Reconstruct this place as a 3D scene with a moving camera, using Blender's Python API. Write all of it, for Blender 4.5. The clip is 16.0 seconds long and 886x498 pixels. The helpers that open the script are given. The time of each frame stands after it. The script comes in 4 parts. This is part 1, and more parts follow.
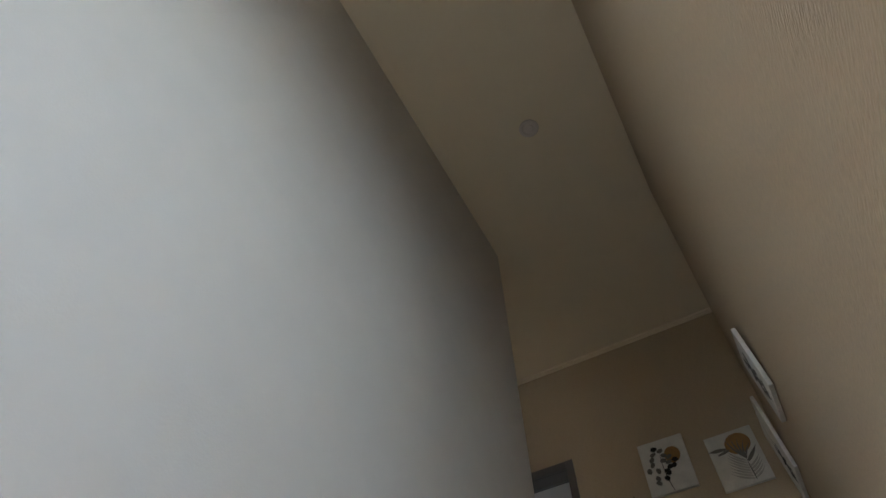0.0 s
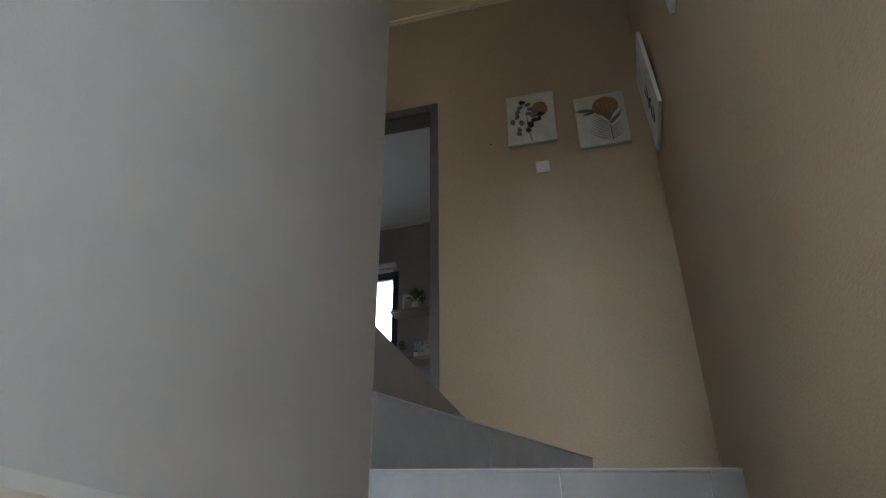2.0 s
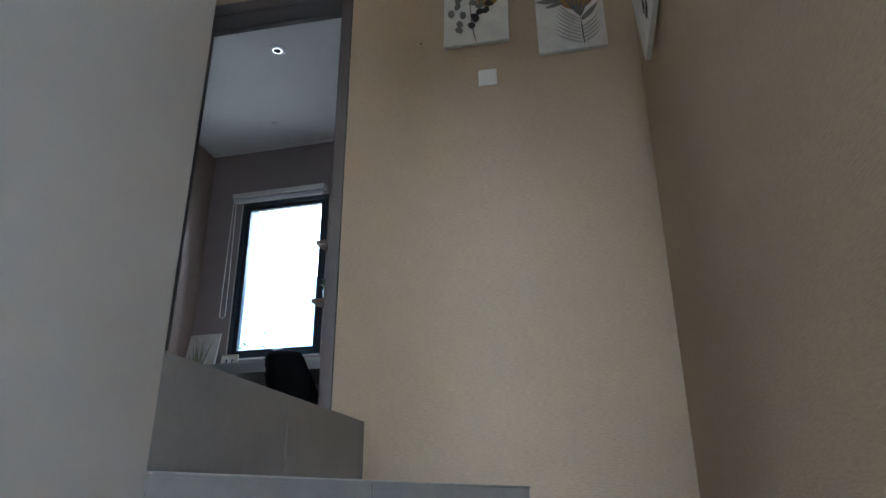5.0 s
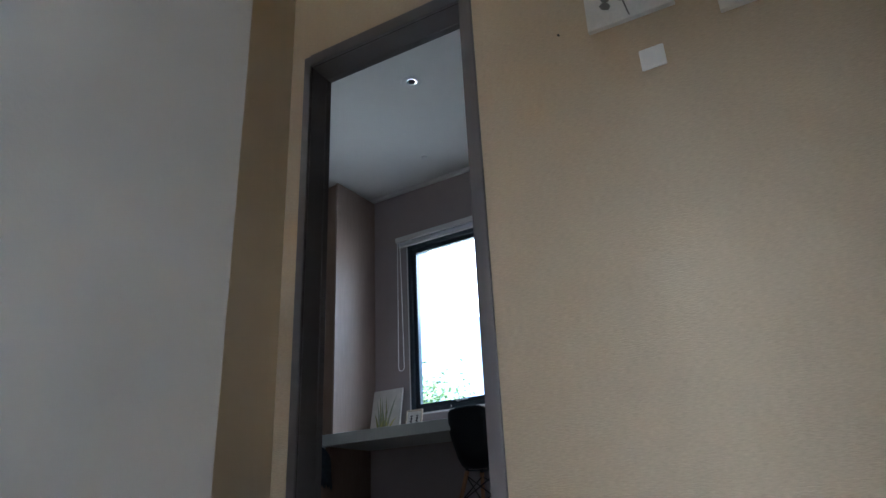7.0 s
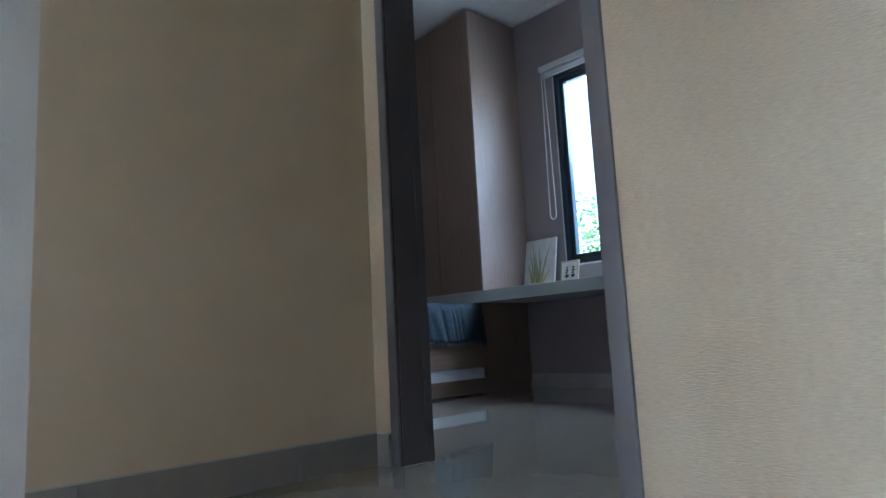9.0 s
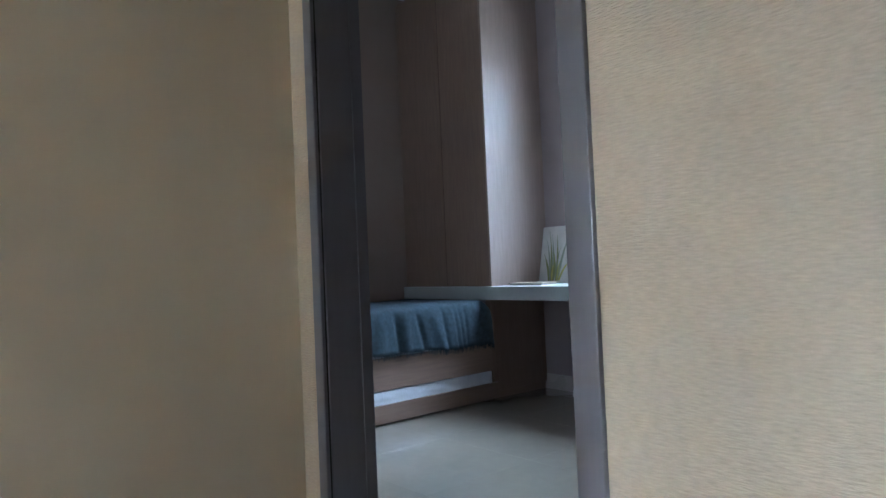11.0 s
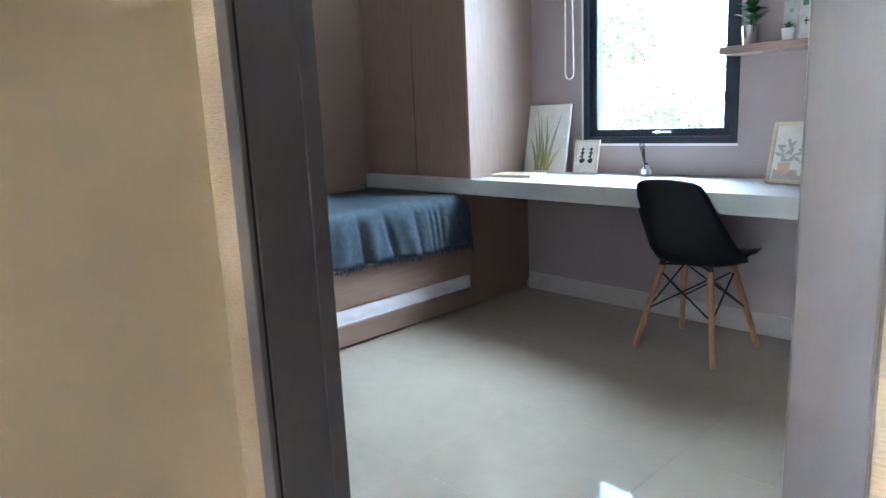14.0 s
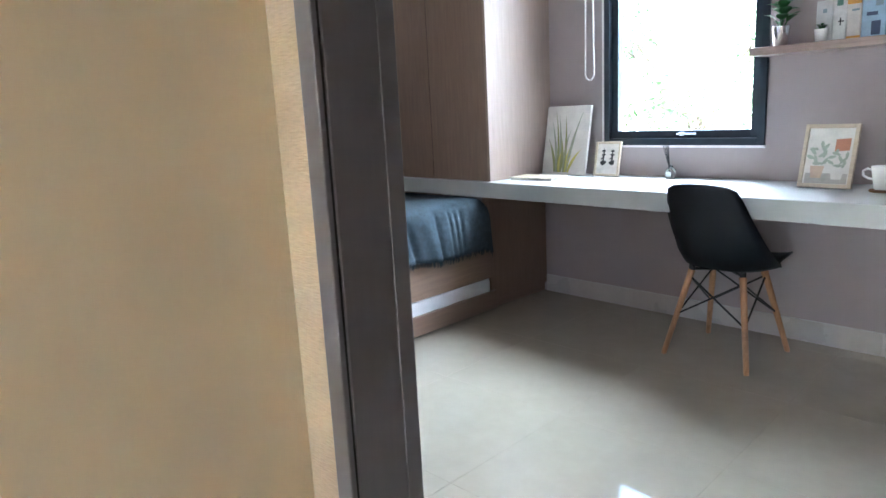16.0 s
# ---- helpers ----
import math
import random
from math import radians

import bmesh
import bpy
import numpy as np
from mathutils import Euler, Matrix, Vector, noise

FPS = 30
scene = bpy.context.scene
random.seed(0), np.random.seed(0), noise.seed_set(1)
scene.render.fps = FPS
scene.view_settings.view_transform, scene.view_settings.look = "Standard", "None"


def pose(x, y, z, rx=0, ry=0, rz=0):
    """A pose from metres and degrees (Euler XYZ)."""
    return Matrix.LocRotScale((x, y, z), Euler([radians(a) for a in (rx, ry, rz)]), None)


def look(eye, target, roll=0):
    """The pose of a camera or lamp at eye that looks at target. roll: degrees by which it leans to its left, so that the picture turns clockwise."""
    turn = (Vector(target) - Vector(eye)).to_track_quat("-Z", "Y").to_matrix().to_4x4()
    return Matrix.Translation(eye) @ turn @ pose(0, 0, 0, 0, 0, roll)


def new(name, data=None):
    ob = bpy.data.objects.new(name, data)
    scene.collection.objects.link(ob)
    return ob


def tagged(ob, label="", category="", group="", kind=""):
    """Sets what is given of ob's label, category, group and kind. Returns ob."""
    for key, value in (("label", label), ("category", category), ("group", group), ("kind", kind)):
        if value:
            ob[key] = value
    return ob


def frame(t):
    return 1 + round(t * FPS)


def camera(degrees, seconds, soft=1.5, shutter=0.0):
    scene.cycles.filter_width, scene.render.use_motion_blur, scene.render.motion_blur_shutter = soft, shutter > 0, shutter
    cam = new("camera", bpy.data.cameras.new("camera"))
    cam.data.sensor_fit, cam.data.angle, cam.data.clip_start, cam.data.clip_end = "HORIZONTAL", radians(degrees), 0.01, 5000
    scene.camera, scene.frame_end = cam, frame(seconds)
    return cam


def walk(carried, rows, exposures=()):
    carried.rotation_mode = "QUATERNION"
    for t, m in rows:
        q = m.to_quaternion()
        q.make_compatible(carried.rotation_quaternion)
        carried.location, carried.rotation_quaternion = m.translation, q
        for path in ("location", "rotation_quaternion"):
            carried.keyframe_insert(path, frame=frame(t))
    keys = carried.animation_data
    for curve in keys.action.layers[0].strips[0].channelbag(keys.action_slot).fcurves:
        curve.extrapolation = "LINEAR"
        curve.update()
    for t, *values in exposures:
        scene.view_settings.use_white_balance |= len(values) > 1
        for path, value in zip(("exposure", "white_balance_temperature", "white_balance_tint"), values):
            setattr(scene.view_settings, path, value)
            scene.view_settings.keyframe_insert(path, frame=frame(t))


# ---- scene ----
cam = camera(67.3, 16.0)
PATH = [
    (0, (1.072, -3.946, -0.793), (0.550, -2.899, 0.830), -2.4),
    (0.5, (1.034, -3.79, -0.811), (0.565, -2.609, 0.733), -1.9),
    (1, (1.056, -3.606, -0.808), (0.546, -2.24, 0.561), -1.0),
    (1.5, (0.975, -3.451, -0.873), (0.497, -1.931, 0.335), -0.8),
    (2, (0.944, -3.293, -0.927), (0.502, -1.61, 0.059), -0.5),
    (2.5, (0.952, -3.117, -0.84), (0.555, -1.345, -0.003), -0.3),
    (3, (0.956, -2.959, -0.804), (0.624, -1.121, -0.088), 0.1),
    (3.5, (1.001, -2.814, -0.633), (0.694, -0.969, 0.076), -0.3),
    (6, (1.006, -2.2, -0.133), (0.429, -0.446, 0.635), -1.3),
    (6.5, (0.945, -2.045, 0.002), (0.206, -0.358, 0.782), -2.2),
    (7, (0.938, -1.959, 0.055), (0.053, -0.337, 0.822), -2.7),
    (7.5, (0.939, -1.786, 0.083), (-0.063, -0.203, 0.784), -3.0),
    (8, (0.921, -1.658, 0.225), (-0.262, -0.148, 0.79), -3.2),
    (8.5, (0.867, -1.497, 0.302), (-0.443, -0.047, 0.725), -3.1),
    (9, (0.867, -1.412, 0.389), (-0.537, -0.014, 0.662), -3.0),
    (9.5, (0.87, -1.263, 0.51), (-0.606, 0.074, 0.69), -2.9),
    (12, (0.467, -0.701, 1.035), (-1.019, 0.625, 0.856), -2.8),
    (12.5, (0.380, -0.650, 1.070), (-1.083, 0.669, 0.724), -2.7),
    (13, (0.336, -0.648, 0.983), (-1.113, 0.683, 0.625), -2.8),
    (13.5, (0.258, -0.595, 0.975), (-1.182, 0.739, 0.593), -2.7),
    (14, (0.153, -0.504, 1.075), (-1.25, 0.867, 0.687), -2.6),
    (14.5, (0.094, -0.490, 1.149), (-1.207, 0.974, 0.744), -2.1),
    (15, (0.055, -0.516, 1.108), (-1.203, 0.992, 0.726), -2.1),
    (15.5, (0.018, -0.532, 1.114), (-1.257, 0.960, 0.726), -2.6),
    (16, (0.002, -0.563, 1.126), (-1.383, 0.822, 0.72), -3.0),
]
EXPOSURES = [(0.0, 1.85, 6000, 10), (1.5, 1.9, 6000, 10), (2.4, 2.15, 5450, 7), (3.0, 2.35, 5000, 6), (3.7, 2.55, 5300, 8), (7.0, 2.82, 5300, 9), (8.0, 3.05, 5000, 6), (9.7, 3.58, 4800, 5),
             (11.8, 4.08, 4900, 6), (12.5, 4.42, 4750, 4), (13.2, 4.68, 5000, 7), (14.0, 4.82, 5400, 7), (16.0, 5.05, 5550, 8)]
walk(cam, [(t, look(eye, target, roll)) for t, eye, target, roll in PATH], EXPOSURES)

# ---- world and sun ----
world = bpy.data.worlds.new("sky")
scene.world = world
world.use_nodes = True
wn = world.node_tree
sky = wn.nodes.new("ShaderNodeTexSky")
sky.sky_type, sky.sun_disc = "NISHITA", False
sky.sun_elevation, sky.sun_rotation = radians(52), radians(200)
sky.air_density, sky.dust_density = 1.0, 2.5
wn.links.new(sky.outputs[0], wn.nodes["Background"].inputs[0])
wn.nodes["Background"].inputs[1].default_value = 0.15

sun = new("sun", bpy.data.lights.new("sun", "SUN"))
sun.data.energy, sun.data.angle, sun.data.color = 5.0, radians(0.6), (1.0, 0.95, 0.88)
sun.matrix_world = look((0, 0, 30), (0.55 * 30 * 0.6, 30 * 0.62, 0))


# lamps standing in for sky light, outside the bedroom's and three added windows
for place, target, sx, sy, watts, tone in (((-1.53, 3.30, 2.40), (-2.5, 0.8, 0.9), 1.3, 1.1, 9, (0.88, 0.94, 1.0)),
                                           ((3.3, -7.0, 1.0), (0.16, -3.0, 0.4), 1.8, 2.2, 20, (0.72, 0.87, 1.0)),
                                           ((0.74, -9.0, 1.60), (0.72, 0.0, 0.3), 0.6, 0.7, 39, (0.88, 0.94, 1.0)),
                                           ((-0.42, -6.0, 2.9), (-0.5, -2.0, 0.9), 1.2, 1.0, 21, (0.95, 0.97, 1.0))):
    lamp = new("sky_fill_lamp", bpy.data.lights.new("sky_fill_lamp", "AREA"))
    lamp.data.shape, lamp.data.size, lamp.data.size_y, lamp.data.energy, lamp.data.color = "RECTANGLE", sx, sy, watts, tone
    lamp.matrix_world = look(place, target)


# ---- materials ----
def mat(name, color, rough=0.6, metal=0.0, var=0.12, scale=6.0, stretch=(1, 1, 1), bump=0.0, bscale=60.0, bstretch=(1, 1, 1),
        dark=None, coat=0.0, per_object=0.0, detail=4.0):
    m = bpy.data.materials.new(name)
    m.use_nodes = True
    nt = m.node_tree
    n, l = nt.nodes, nt.links
    b = n["Principled BSDF"]
    b.inputs["Roughness"].default_value, b.inputs["Metallic"].default_value = rough, metal
    b.inputs["Coat Weight"].default_value = coat
    b.inputs["Coat Roughness"].default_value = 0.06
    geo = n.new("ShaderNodeNewGeometry")

    def field(sc, st, det):
        mp = n.new("ShaderNodeMapping")
        mp.inputs["Scale"].default_value = st
        l.new(geo.outputs["Position"], mp.inputs["Vector"])
        t = n.new("ShaderNodeTexNoise")
        t.inputs["Scale"].default_value, t.inputs["Detail"].default_value = sc, det
        l.new(mp.outputs[0], t.inputs["Vector"])
        return t.outputs[0]

    coarse, fine = field(scale, stretch, detail), field(scale * 7.3, stretch, 3.0)
    mx = n.new("ShaderNodeMath")
    mx.operation = "MULTIPLY_ADD"
    l.new(fine, mx.inputs[0])
    mx.inputs[1].default_value = 0.4
    l.new(coarse, mx.inputs[2])
    ramp = n.new("ShaderNodeMapRange")
    ramp.inputs["From Min"].default_value, ramp.inputs["From Max"].default_value = 0.45, 0.95
    l.new(mx.outputs[0], ramp.inputs["Value"])
    mix = n.new("ShaderNodeMix")
    mix.data_type = "RGBA"
    lo = dark or tuple(c * (1 - 2 * var) for c in color)
    hi = tuple(min(1, c * (1 + var)) for c in color)
    mix.inputs[6].default_value, mix.inputs[7].default_value = (*lo, 1), (*hi, 1)
    l.new(ramp.outputs[0], mix.inputs[0])
    out = mix.outputs[2]
    if per_object:
        info = n.new("ShaderNodeObjectInfo")
        hsv = n.new("ShaderNodeHueSaturation")
        mr = n.new("ShaderNodeMapRange")
        mr.inputs["To Min"].default_value, mr.inputs["To Max"].default_value = 1 - per_object, 1 + per_object
        l.new(info.outputs["Random"], mr.inputs["Value"])
        l.new(mr.outputs[0], hsv.inputs["Value"])
        l.new(out, hsv.inputs["Color"])
        out = hsv.outputs[0]
    l.new(out, b.inputs["Base Color"])
    rr = n.new("ShaderNodeMapRange")
    rr.inputs["To Min"].default_value, rr.inputs["To Max"].default_value = max(0.02, rough * 0.85), min(1, rough * 1.15)
    l.new(coarse, rr.inputs["Value"])
    l.new(rr.outputs[0], b.inputs["Roughness"])
    if bump:
        bp = n.new("ShaderNodeBump")
        bp.inputs["Strength"].default_value, bp.inputs["Distance"].default_value = bump, 0.004
        l.new(field(bscale, bstretch, 3.0), bp.inputs["Height"])
        l.new(bp.outputs[0], b.inputs["Normal"])
    return m


WALLPAPER = mat("woven_wallpaper", (0.505, 0.390, 0.258), 0.72, var=0.08, scale=58, stretch=(0.9, 0.9, 5), bump=0.65, bscale=62, bstretch=(0.9, 0.9, 5))
PAINT = mat("cream_paint", (0.67, 0.545, 0.378), 0.7, var=0.015, scale=1.2, bump=0.15, bscale=160)
DIVIDER = mat("greyish_paint", (0.70, 0.645, 0.58), 0.75, var=0.03, scale=1.0, bump=0.15, bscale=140)
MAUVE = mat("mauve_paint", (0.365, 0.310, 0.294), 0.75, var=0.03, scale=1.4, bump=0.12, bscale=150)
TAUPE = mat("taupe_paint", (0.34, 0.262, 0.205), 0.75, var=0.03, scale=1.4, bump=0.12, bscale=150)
CEIL_S = mat("beige_ceiling", (0.82, 0.71, 0.53), 0.85, var=0.02, scale=1.0)
CEIL = mat("ceiling_white", (0.78, 0.76, 0.72), 0.85, var=0.02, scale=1.0)
DARKWOOD = mat("dark_frame_wood", (0.140, 0.124, 0.125), 0.32, var=0.03, scale=14, stretch=(6, 6, 0.5))
SEAM = mat("black_gap", (0.012, 0.012, 0.012), 0.8)
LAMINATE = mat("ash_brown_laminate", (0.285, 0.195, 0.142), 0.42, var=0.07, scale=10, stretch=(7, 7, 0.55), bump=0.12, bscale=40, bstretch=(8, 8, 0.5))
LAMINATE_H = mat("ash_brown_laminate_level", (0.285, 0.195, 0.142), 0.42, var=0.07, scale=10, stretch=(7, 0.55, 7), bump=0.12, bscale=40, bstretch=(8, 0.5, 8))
# paler copy: window light on the cabinet's side is put into the colour
LAMINATE_LIT = mat("ash_brown_laminate_lit", (0.37, 0.275, 0.22), 0.42, var=0.06, scale=10, stretch=(7, 7, 0.55), bump=0.1, bscale=40, bstretch=(8, 8, 0.5))
LAMINATE_X = mat("pale_laminate_shelf", (0.36, 0.265, 0.215), 0.45, var=0.14, scale=10, stretch=(0.55, 7, 7), bump=0.1, bscale=40, bstretch=(0.5, 8, 8))
DESKTOP = mat("pale_grey_desktop", (0.60, 0.605, 0.585), 0.38, var=0.03, scale=5)
DESKEDGE = mat("grey_green_edge", (0.47, 0.49, 0.46), 0.42, var=0.03, scale=5)
FLOORTILE = mat("polished_floor_tile", (0.41, 0.365, 0.287), 0.05, var=0.05, scale=2.5, per_object=0.02, coat=0.7)
FLOORTILE.node_tree.nodes["Principled BSDF"].inputs["Coat IOR"].default_value = 1.6
FLOORTILE.node_tree.nodes["Principled BSDF"].inputs["Coat Roughness"].default_value = 0.02
STAIRTILE = mat("grey_stair_tile", (0.36, 0.345, 0.325), 0.30, var=0.07, scale=5, per_object=0.04)
SKIRTTILE = mat("grey_brown_skirting_tile", (0.30, 0.275, 0.235), 0.3, var=0.07, scale=5, per_object=0.03)
SKIRTROOM = mat("beige_skirting_tile", (0.50, 0.465, 0.42), 0.28, var=0.05, scale=5, per_object=0.03)
TILEGROUT = mat("floor_grout", (0.34, 0.30, 0.232), 0.6, var=0.08, scale=30)
GROUT = mat("pale_grout", (0.55, 0.53, 0.49), 0.85, var=0.12, scale=30)
BLACKALU = mat("black_aluminium", (0.016, 0.027, 0.038), 0.38, var=0.1, scale=20)
WHITEP = mat("white_plastic", (0.78, 0.77, 0.74), 0.4, var=0.02, scale=8)
CREAMT = mat("cream_reveal", (0.80, 0.76, 0.66), 0.5, var=0.03, scale=6)
CHAIRBLACK = mat("matt_black_plastic", (0.006, 0.008, 0.011), 0.5, var=0.1, scale=10)
CHAIRBLACK.node_tree.nodes["Principled BSDF"].inputs["Specular IOR Level"].default_value = 0.25
BEECH = mat("beech_wood", (0.47, 0.245, 0.115), 0.45, var=0.14, scale=18, stretch=(5, 5, 0.6))
WIRE = mat("black_wire", (0.01, 0.01, 0.01), 0.4)
CHROME = mat("chrome", (0.75, 0.75, 0.76), 0.18, metal=1.0, var=0.03)
BLANKET = mat("slate_blue_wool", (0.050, 0.074, 0.090), 0.95, var=0.22, scale=40, bump=0.7, bscale=330)
SHEET = mat("white_cotton", (0.76, 0.77, 0.80), 0.9, var=0.04, scale=12, bump=0.2, bscale=40)
CANVAS = mat("off_white_canvas", (0.72, 0.69, 0.63), 0.85, var=0.07, scale=14, bump=0.15, bscale=300)
LEAF = mat("green_leaf", (0.045, 0.16, 0.042), 0.42, var=0.35, scale=30)
TREE = mat("tree_leaf", (0.115, 0.195, 0.068), 0.6, var=0.3, scale=2.0)
BARK = mat("bark", (0.12, 0.09, 0.06), 0.9, var=0.25, scale=9)
GROUND = mat("dry_ground", (0.40, 0.41, 0.38), 0.95, var=0.2, scale=0.3)
CERAMIC = mat("white_ceramic", (0.80, 0.79, 0.77), 0.25, var=0.02)


def glass(name, tint=(1, 1, 1), rough=0.0):
    m = bpy.data.materials.new(name)
    m.use_nodes = True
    b = m.node_tree.nodes["Principled BSDF"]
    b.inputs["Base Color"].default_value = (*tint, 1)
    b.inputs["Transmission Weight"].default_value, b.inputs["Roughness"].default_value, b.inputs["IOR"].default_value = 1.0, rough, 1.45
    return m


GLASS = glass("clear_glass", (0.97, 1.0, 0.99))


# ---- mesh helpers ----
def box(bm, x0, x1, y0, y1, z0, z1, bevel=0.0):
    r = bmesh.ops.create_cube(bm, size=1.0)
    for v in r["verts"]:
        v.co = Vector(((x0 + x1) / 2 + v.co.x * (x1 - x0), (y0 + y1) / 2 + v.co.y * (y1 - y0), (z0 + z1) / 2 + v.co.z * (z1 - z0)))
    if bevel:
        es = {e for v in r["verts"] for e in v.link_edges}
        bmesh.ops.bevel(bm, geom=list(es), offset=bevel, segments=2, profile=0.5, affect="EDGES")
    return bm


def boxes(*args, bevel=0.0):
    bm = bmesh.new()
    for a in args:
        box(bm, *a, bevel=bevel)
    return bm


def mesh_of(name, bm, material, smooth=False):
    me = bpy.data.meshes.new(name)
    bmesh.ops.recalc_face_normals(bm, faces=bm.faces)
    bm.to_mesh(me)
    bm.free()
    me.materials.append(material)
    if smooth:
        for p in me.polygons:
            p.use_smooth = True
    return me


def part(name, bm, material, parent, label="", smooth=False):
    ob = new(name, mesh_of(name, bm, material, smooth))
    ob.parent = parent
    if label:
        ob["label"] = label
    return ob


def solid(name, bm, material, label, category="", kind="", group="", smooth=False):
    return tagged(new(name, mesh_of(name, bm, material, smooth)), label, category or name.replace("_", " "), group, kind)


def empty(name, place, label, category, group="", kind="", rz=0.0):
    e = new(name)
    e.matrix_world = pose(*place, 0, 0, rz)
    return tagged(e, label, category, group, kind)


def tube(bm, pts, radius, seg=8, closed=False, r_end=None):
    """A round rod along points."""
    pts = [Vector(p) for p in pts]
    rings = []
    for i, p in enumerate(pts):
        a = pts[i - 1] if (i or closed) else p
        b = pts[(i + 1) % len(pts)] if (i < len(pts) - 1 or closed) else p
        d = (b - a).normalized()
        u = d.orthogonal().normalized() if i == 0 else (ref - d * ref.dot(d)).normalized()
        ref = u
        w = d.cross(u)
        r = radius if r_end is None else radius + (r_end - radius) * i / (len(pts) - 1)
        rings.append([bm.verts.new(p + (u * math.cos(2 * math.pi * k / seg) + w * math.sin(2 * math.pi * k / seg)) * r) for k in range(seg)])
    n = len(rings)
    for i in range(n if closed else n - 1):
        for k in range(seg):
            bm.faces.new((rings[i][k], rings[i][(k + 1) % seg], rings[(i + 1) % n][(k + 1) % seg], rings[(i + 1) % n][k]))
    if not closed:
        bm.faces.new(rings[0][::-1])
        bm.faces.new(rings[-1])
    return bm


def lathe(bm, profile, seg=24, origin=(0, 0, 0)):
    """A turned shape from (radius, height) pairs."""
    o = Vector(origin)
    rings = []
    for r, z in profile:
        rings.append([bm.verts.new(o + Vector((r * math.cos(2 * math.pi * k / seg), r * math.sin(2 * math.pi * k / seg), z))) for k in range(seg)])
    for i in range(len(rings) - 1):
        for k in range(seg):
            bm.faces.new((rings[i][k], rings[i][(k + 1) % seg], rings[i + 1][(k + 1) % seg], rings[i + 1][k]))
    bm.faces.new(rings[0][::-1])
    bm.faces.new(rings[-1])
    return bm


# ---- plan: x along the door wall, y into the room, z = 0 the upper floor ----
XR, XC, XL = 1.285, 1.360, -0.905            # stair's outer wall (it opens a little towards the corner), landing's side wall
NX, NY = 0.16, -1.25            # corner of the wall between the flights
BACK = -5.1                     # wall behind the lower landing
CEILZ, ROOMZ = 3.0, 2.945
DL, DR, DH = -0.788, 0.0, 2.068
FL, FR, FH = 0.040, 0.054, 0.060   # face widths of the door frame: hinge side, lock side, head
T = 0.135                       # door wall
RY = 2.725                      # window wall
SLEW = pose(-2.37, 2.2, 0, 0, 0, -2.5) @ pose(2.37, -2.2, 0)   # the window wall runs a little askew to the door wall
RXL, RXR = -3.305, 1.25          # room's side walls
LOW = -2.25                     # lower landing
RISE, RUN = 0.221, 0.25
SY0, SY1, SZ0, SZ1 = -4.95, -3.75, -0.6, 1.6
DZ = 0.735                       # desk top

# ---- shell ----
solid("wall_door_side", boxes((XL, DL - FL, 0, T, 0, CEILZ), (DR + FR, XC + 0.1, 0, T, LOW, CEILZ), (DL - FL, DR + FR, 0, T, DH + FH, CEILZ)), WALLPAPER,
      "beige woven wallpaper on the wall round the bedroom doorway", "wall", "structure")
def prism(bm, pts, z0, z1):
    lo = [bm.verts.new((x, y, z0)) for x, y in pts]
    hi = [bm.verts.new((x, y, z1)) for x, y in pts]
    n = len(pts)
    for i in range(n):
        bm.faces.new((lo[i], lo[(i + 1) % n], hi[(i + 1) % n], hi[i]))
    bm.faces.new(lo[::-1])
    bm.faces.new(hi)
    return bm


bm = prism(bmesh.new(), [(XR, SY1), (XR + 0.2, SY1), (XR + 0.2, -0.001), (XC, -0.001), (XR, NY)], LOW - 0.3, CEILZ)
for a in ((XR, XR + 0.2, BACK, SY0, LOW - 0.3, CEILZ), (XR, XR + 0.2, SY0, SY1, LOW - 0.3, SZ0), (XR, XR + 0.2, SY0, SY1, SZ1, CEILZ)):
    box(bm, *a)
solid("wall_stair_side", bm, WALLPAPER, "beige woven wallpaper on the stairwell's long side wall", "wall", "structure")
solid("wall_landing_side", boxes((XL - 0.12, XL, BACK, T, -0.15, CEILZ)), PAINT, "plain cream painted wall beside the upper landing", "wall", "structure")
OY0, OY1, OZ = -3.1, -2.02, -0.755
solid("wall_between_flights", boxes((NX - 0.12, NX, BACK, OY0, LOW - 0.3, CEILZ), (NX - 0.12, NX, OY1, NY, LOW - 0.3, CEILZ), (NX - 0.12, NX, OY0, OY1, OZ, CEILZ)),
      DIVIDER, "plain greyish white painted wall dividing stair and hall", "wall", "structure")
solid("opening_reveal", boxes((NX - 0.125, NX + 0.008, OY1 - 0.015, OY1 + 0.012, LOW, OZ + 0.012), (NX - 0.125, NX + 0.008, OY0, OY1 - 0.015, OZ - 0.012, OZ + 0.012)), CREAMT,
      "cream trimmed edge of a low opening in the stair wall", "trim", "structure")
solid("wall_lower_hall", boxes((XL - 0.12, XL, BACK, -2.75, LOW - 0.3, -0.15), (XL - 0.12, XL, -1.75, -1.0, LOW - 0.3, -0.15), (XL - 0.12, XL, -2.75, -1.75, LOW - 0.3, -1.6), (XL - 0.12, XL, -2.75, -1.75, -0.3, -0.15), (XL, NX - 0.12, -1.12, -1.0, LOW - 0.3, -0.15)), PAINT, "cream wall of the lower hall seen through the opening", "wall", "structure")
# openings of the two unseen windows added in the back wall for light
HX0, HX1, HZ0, HZ1 = -0.75, -0.1, 0.85, 2.15
BX0, BX1, BZ0, BZ1 = 0.50, 0.96, -0.6, 1.45
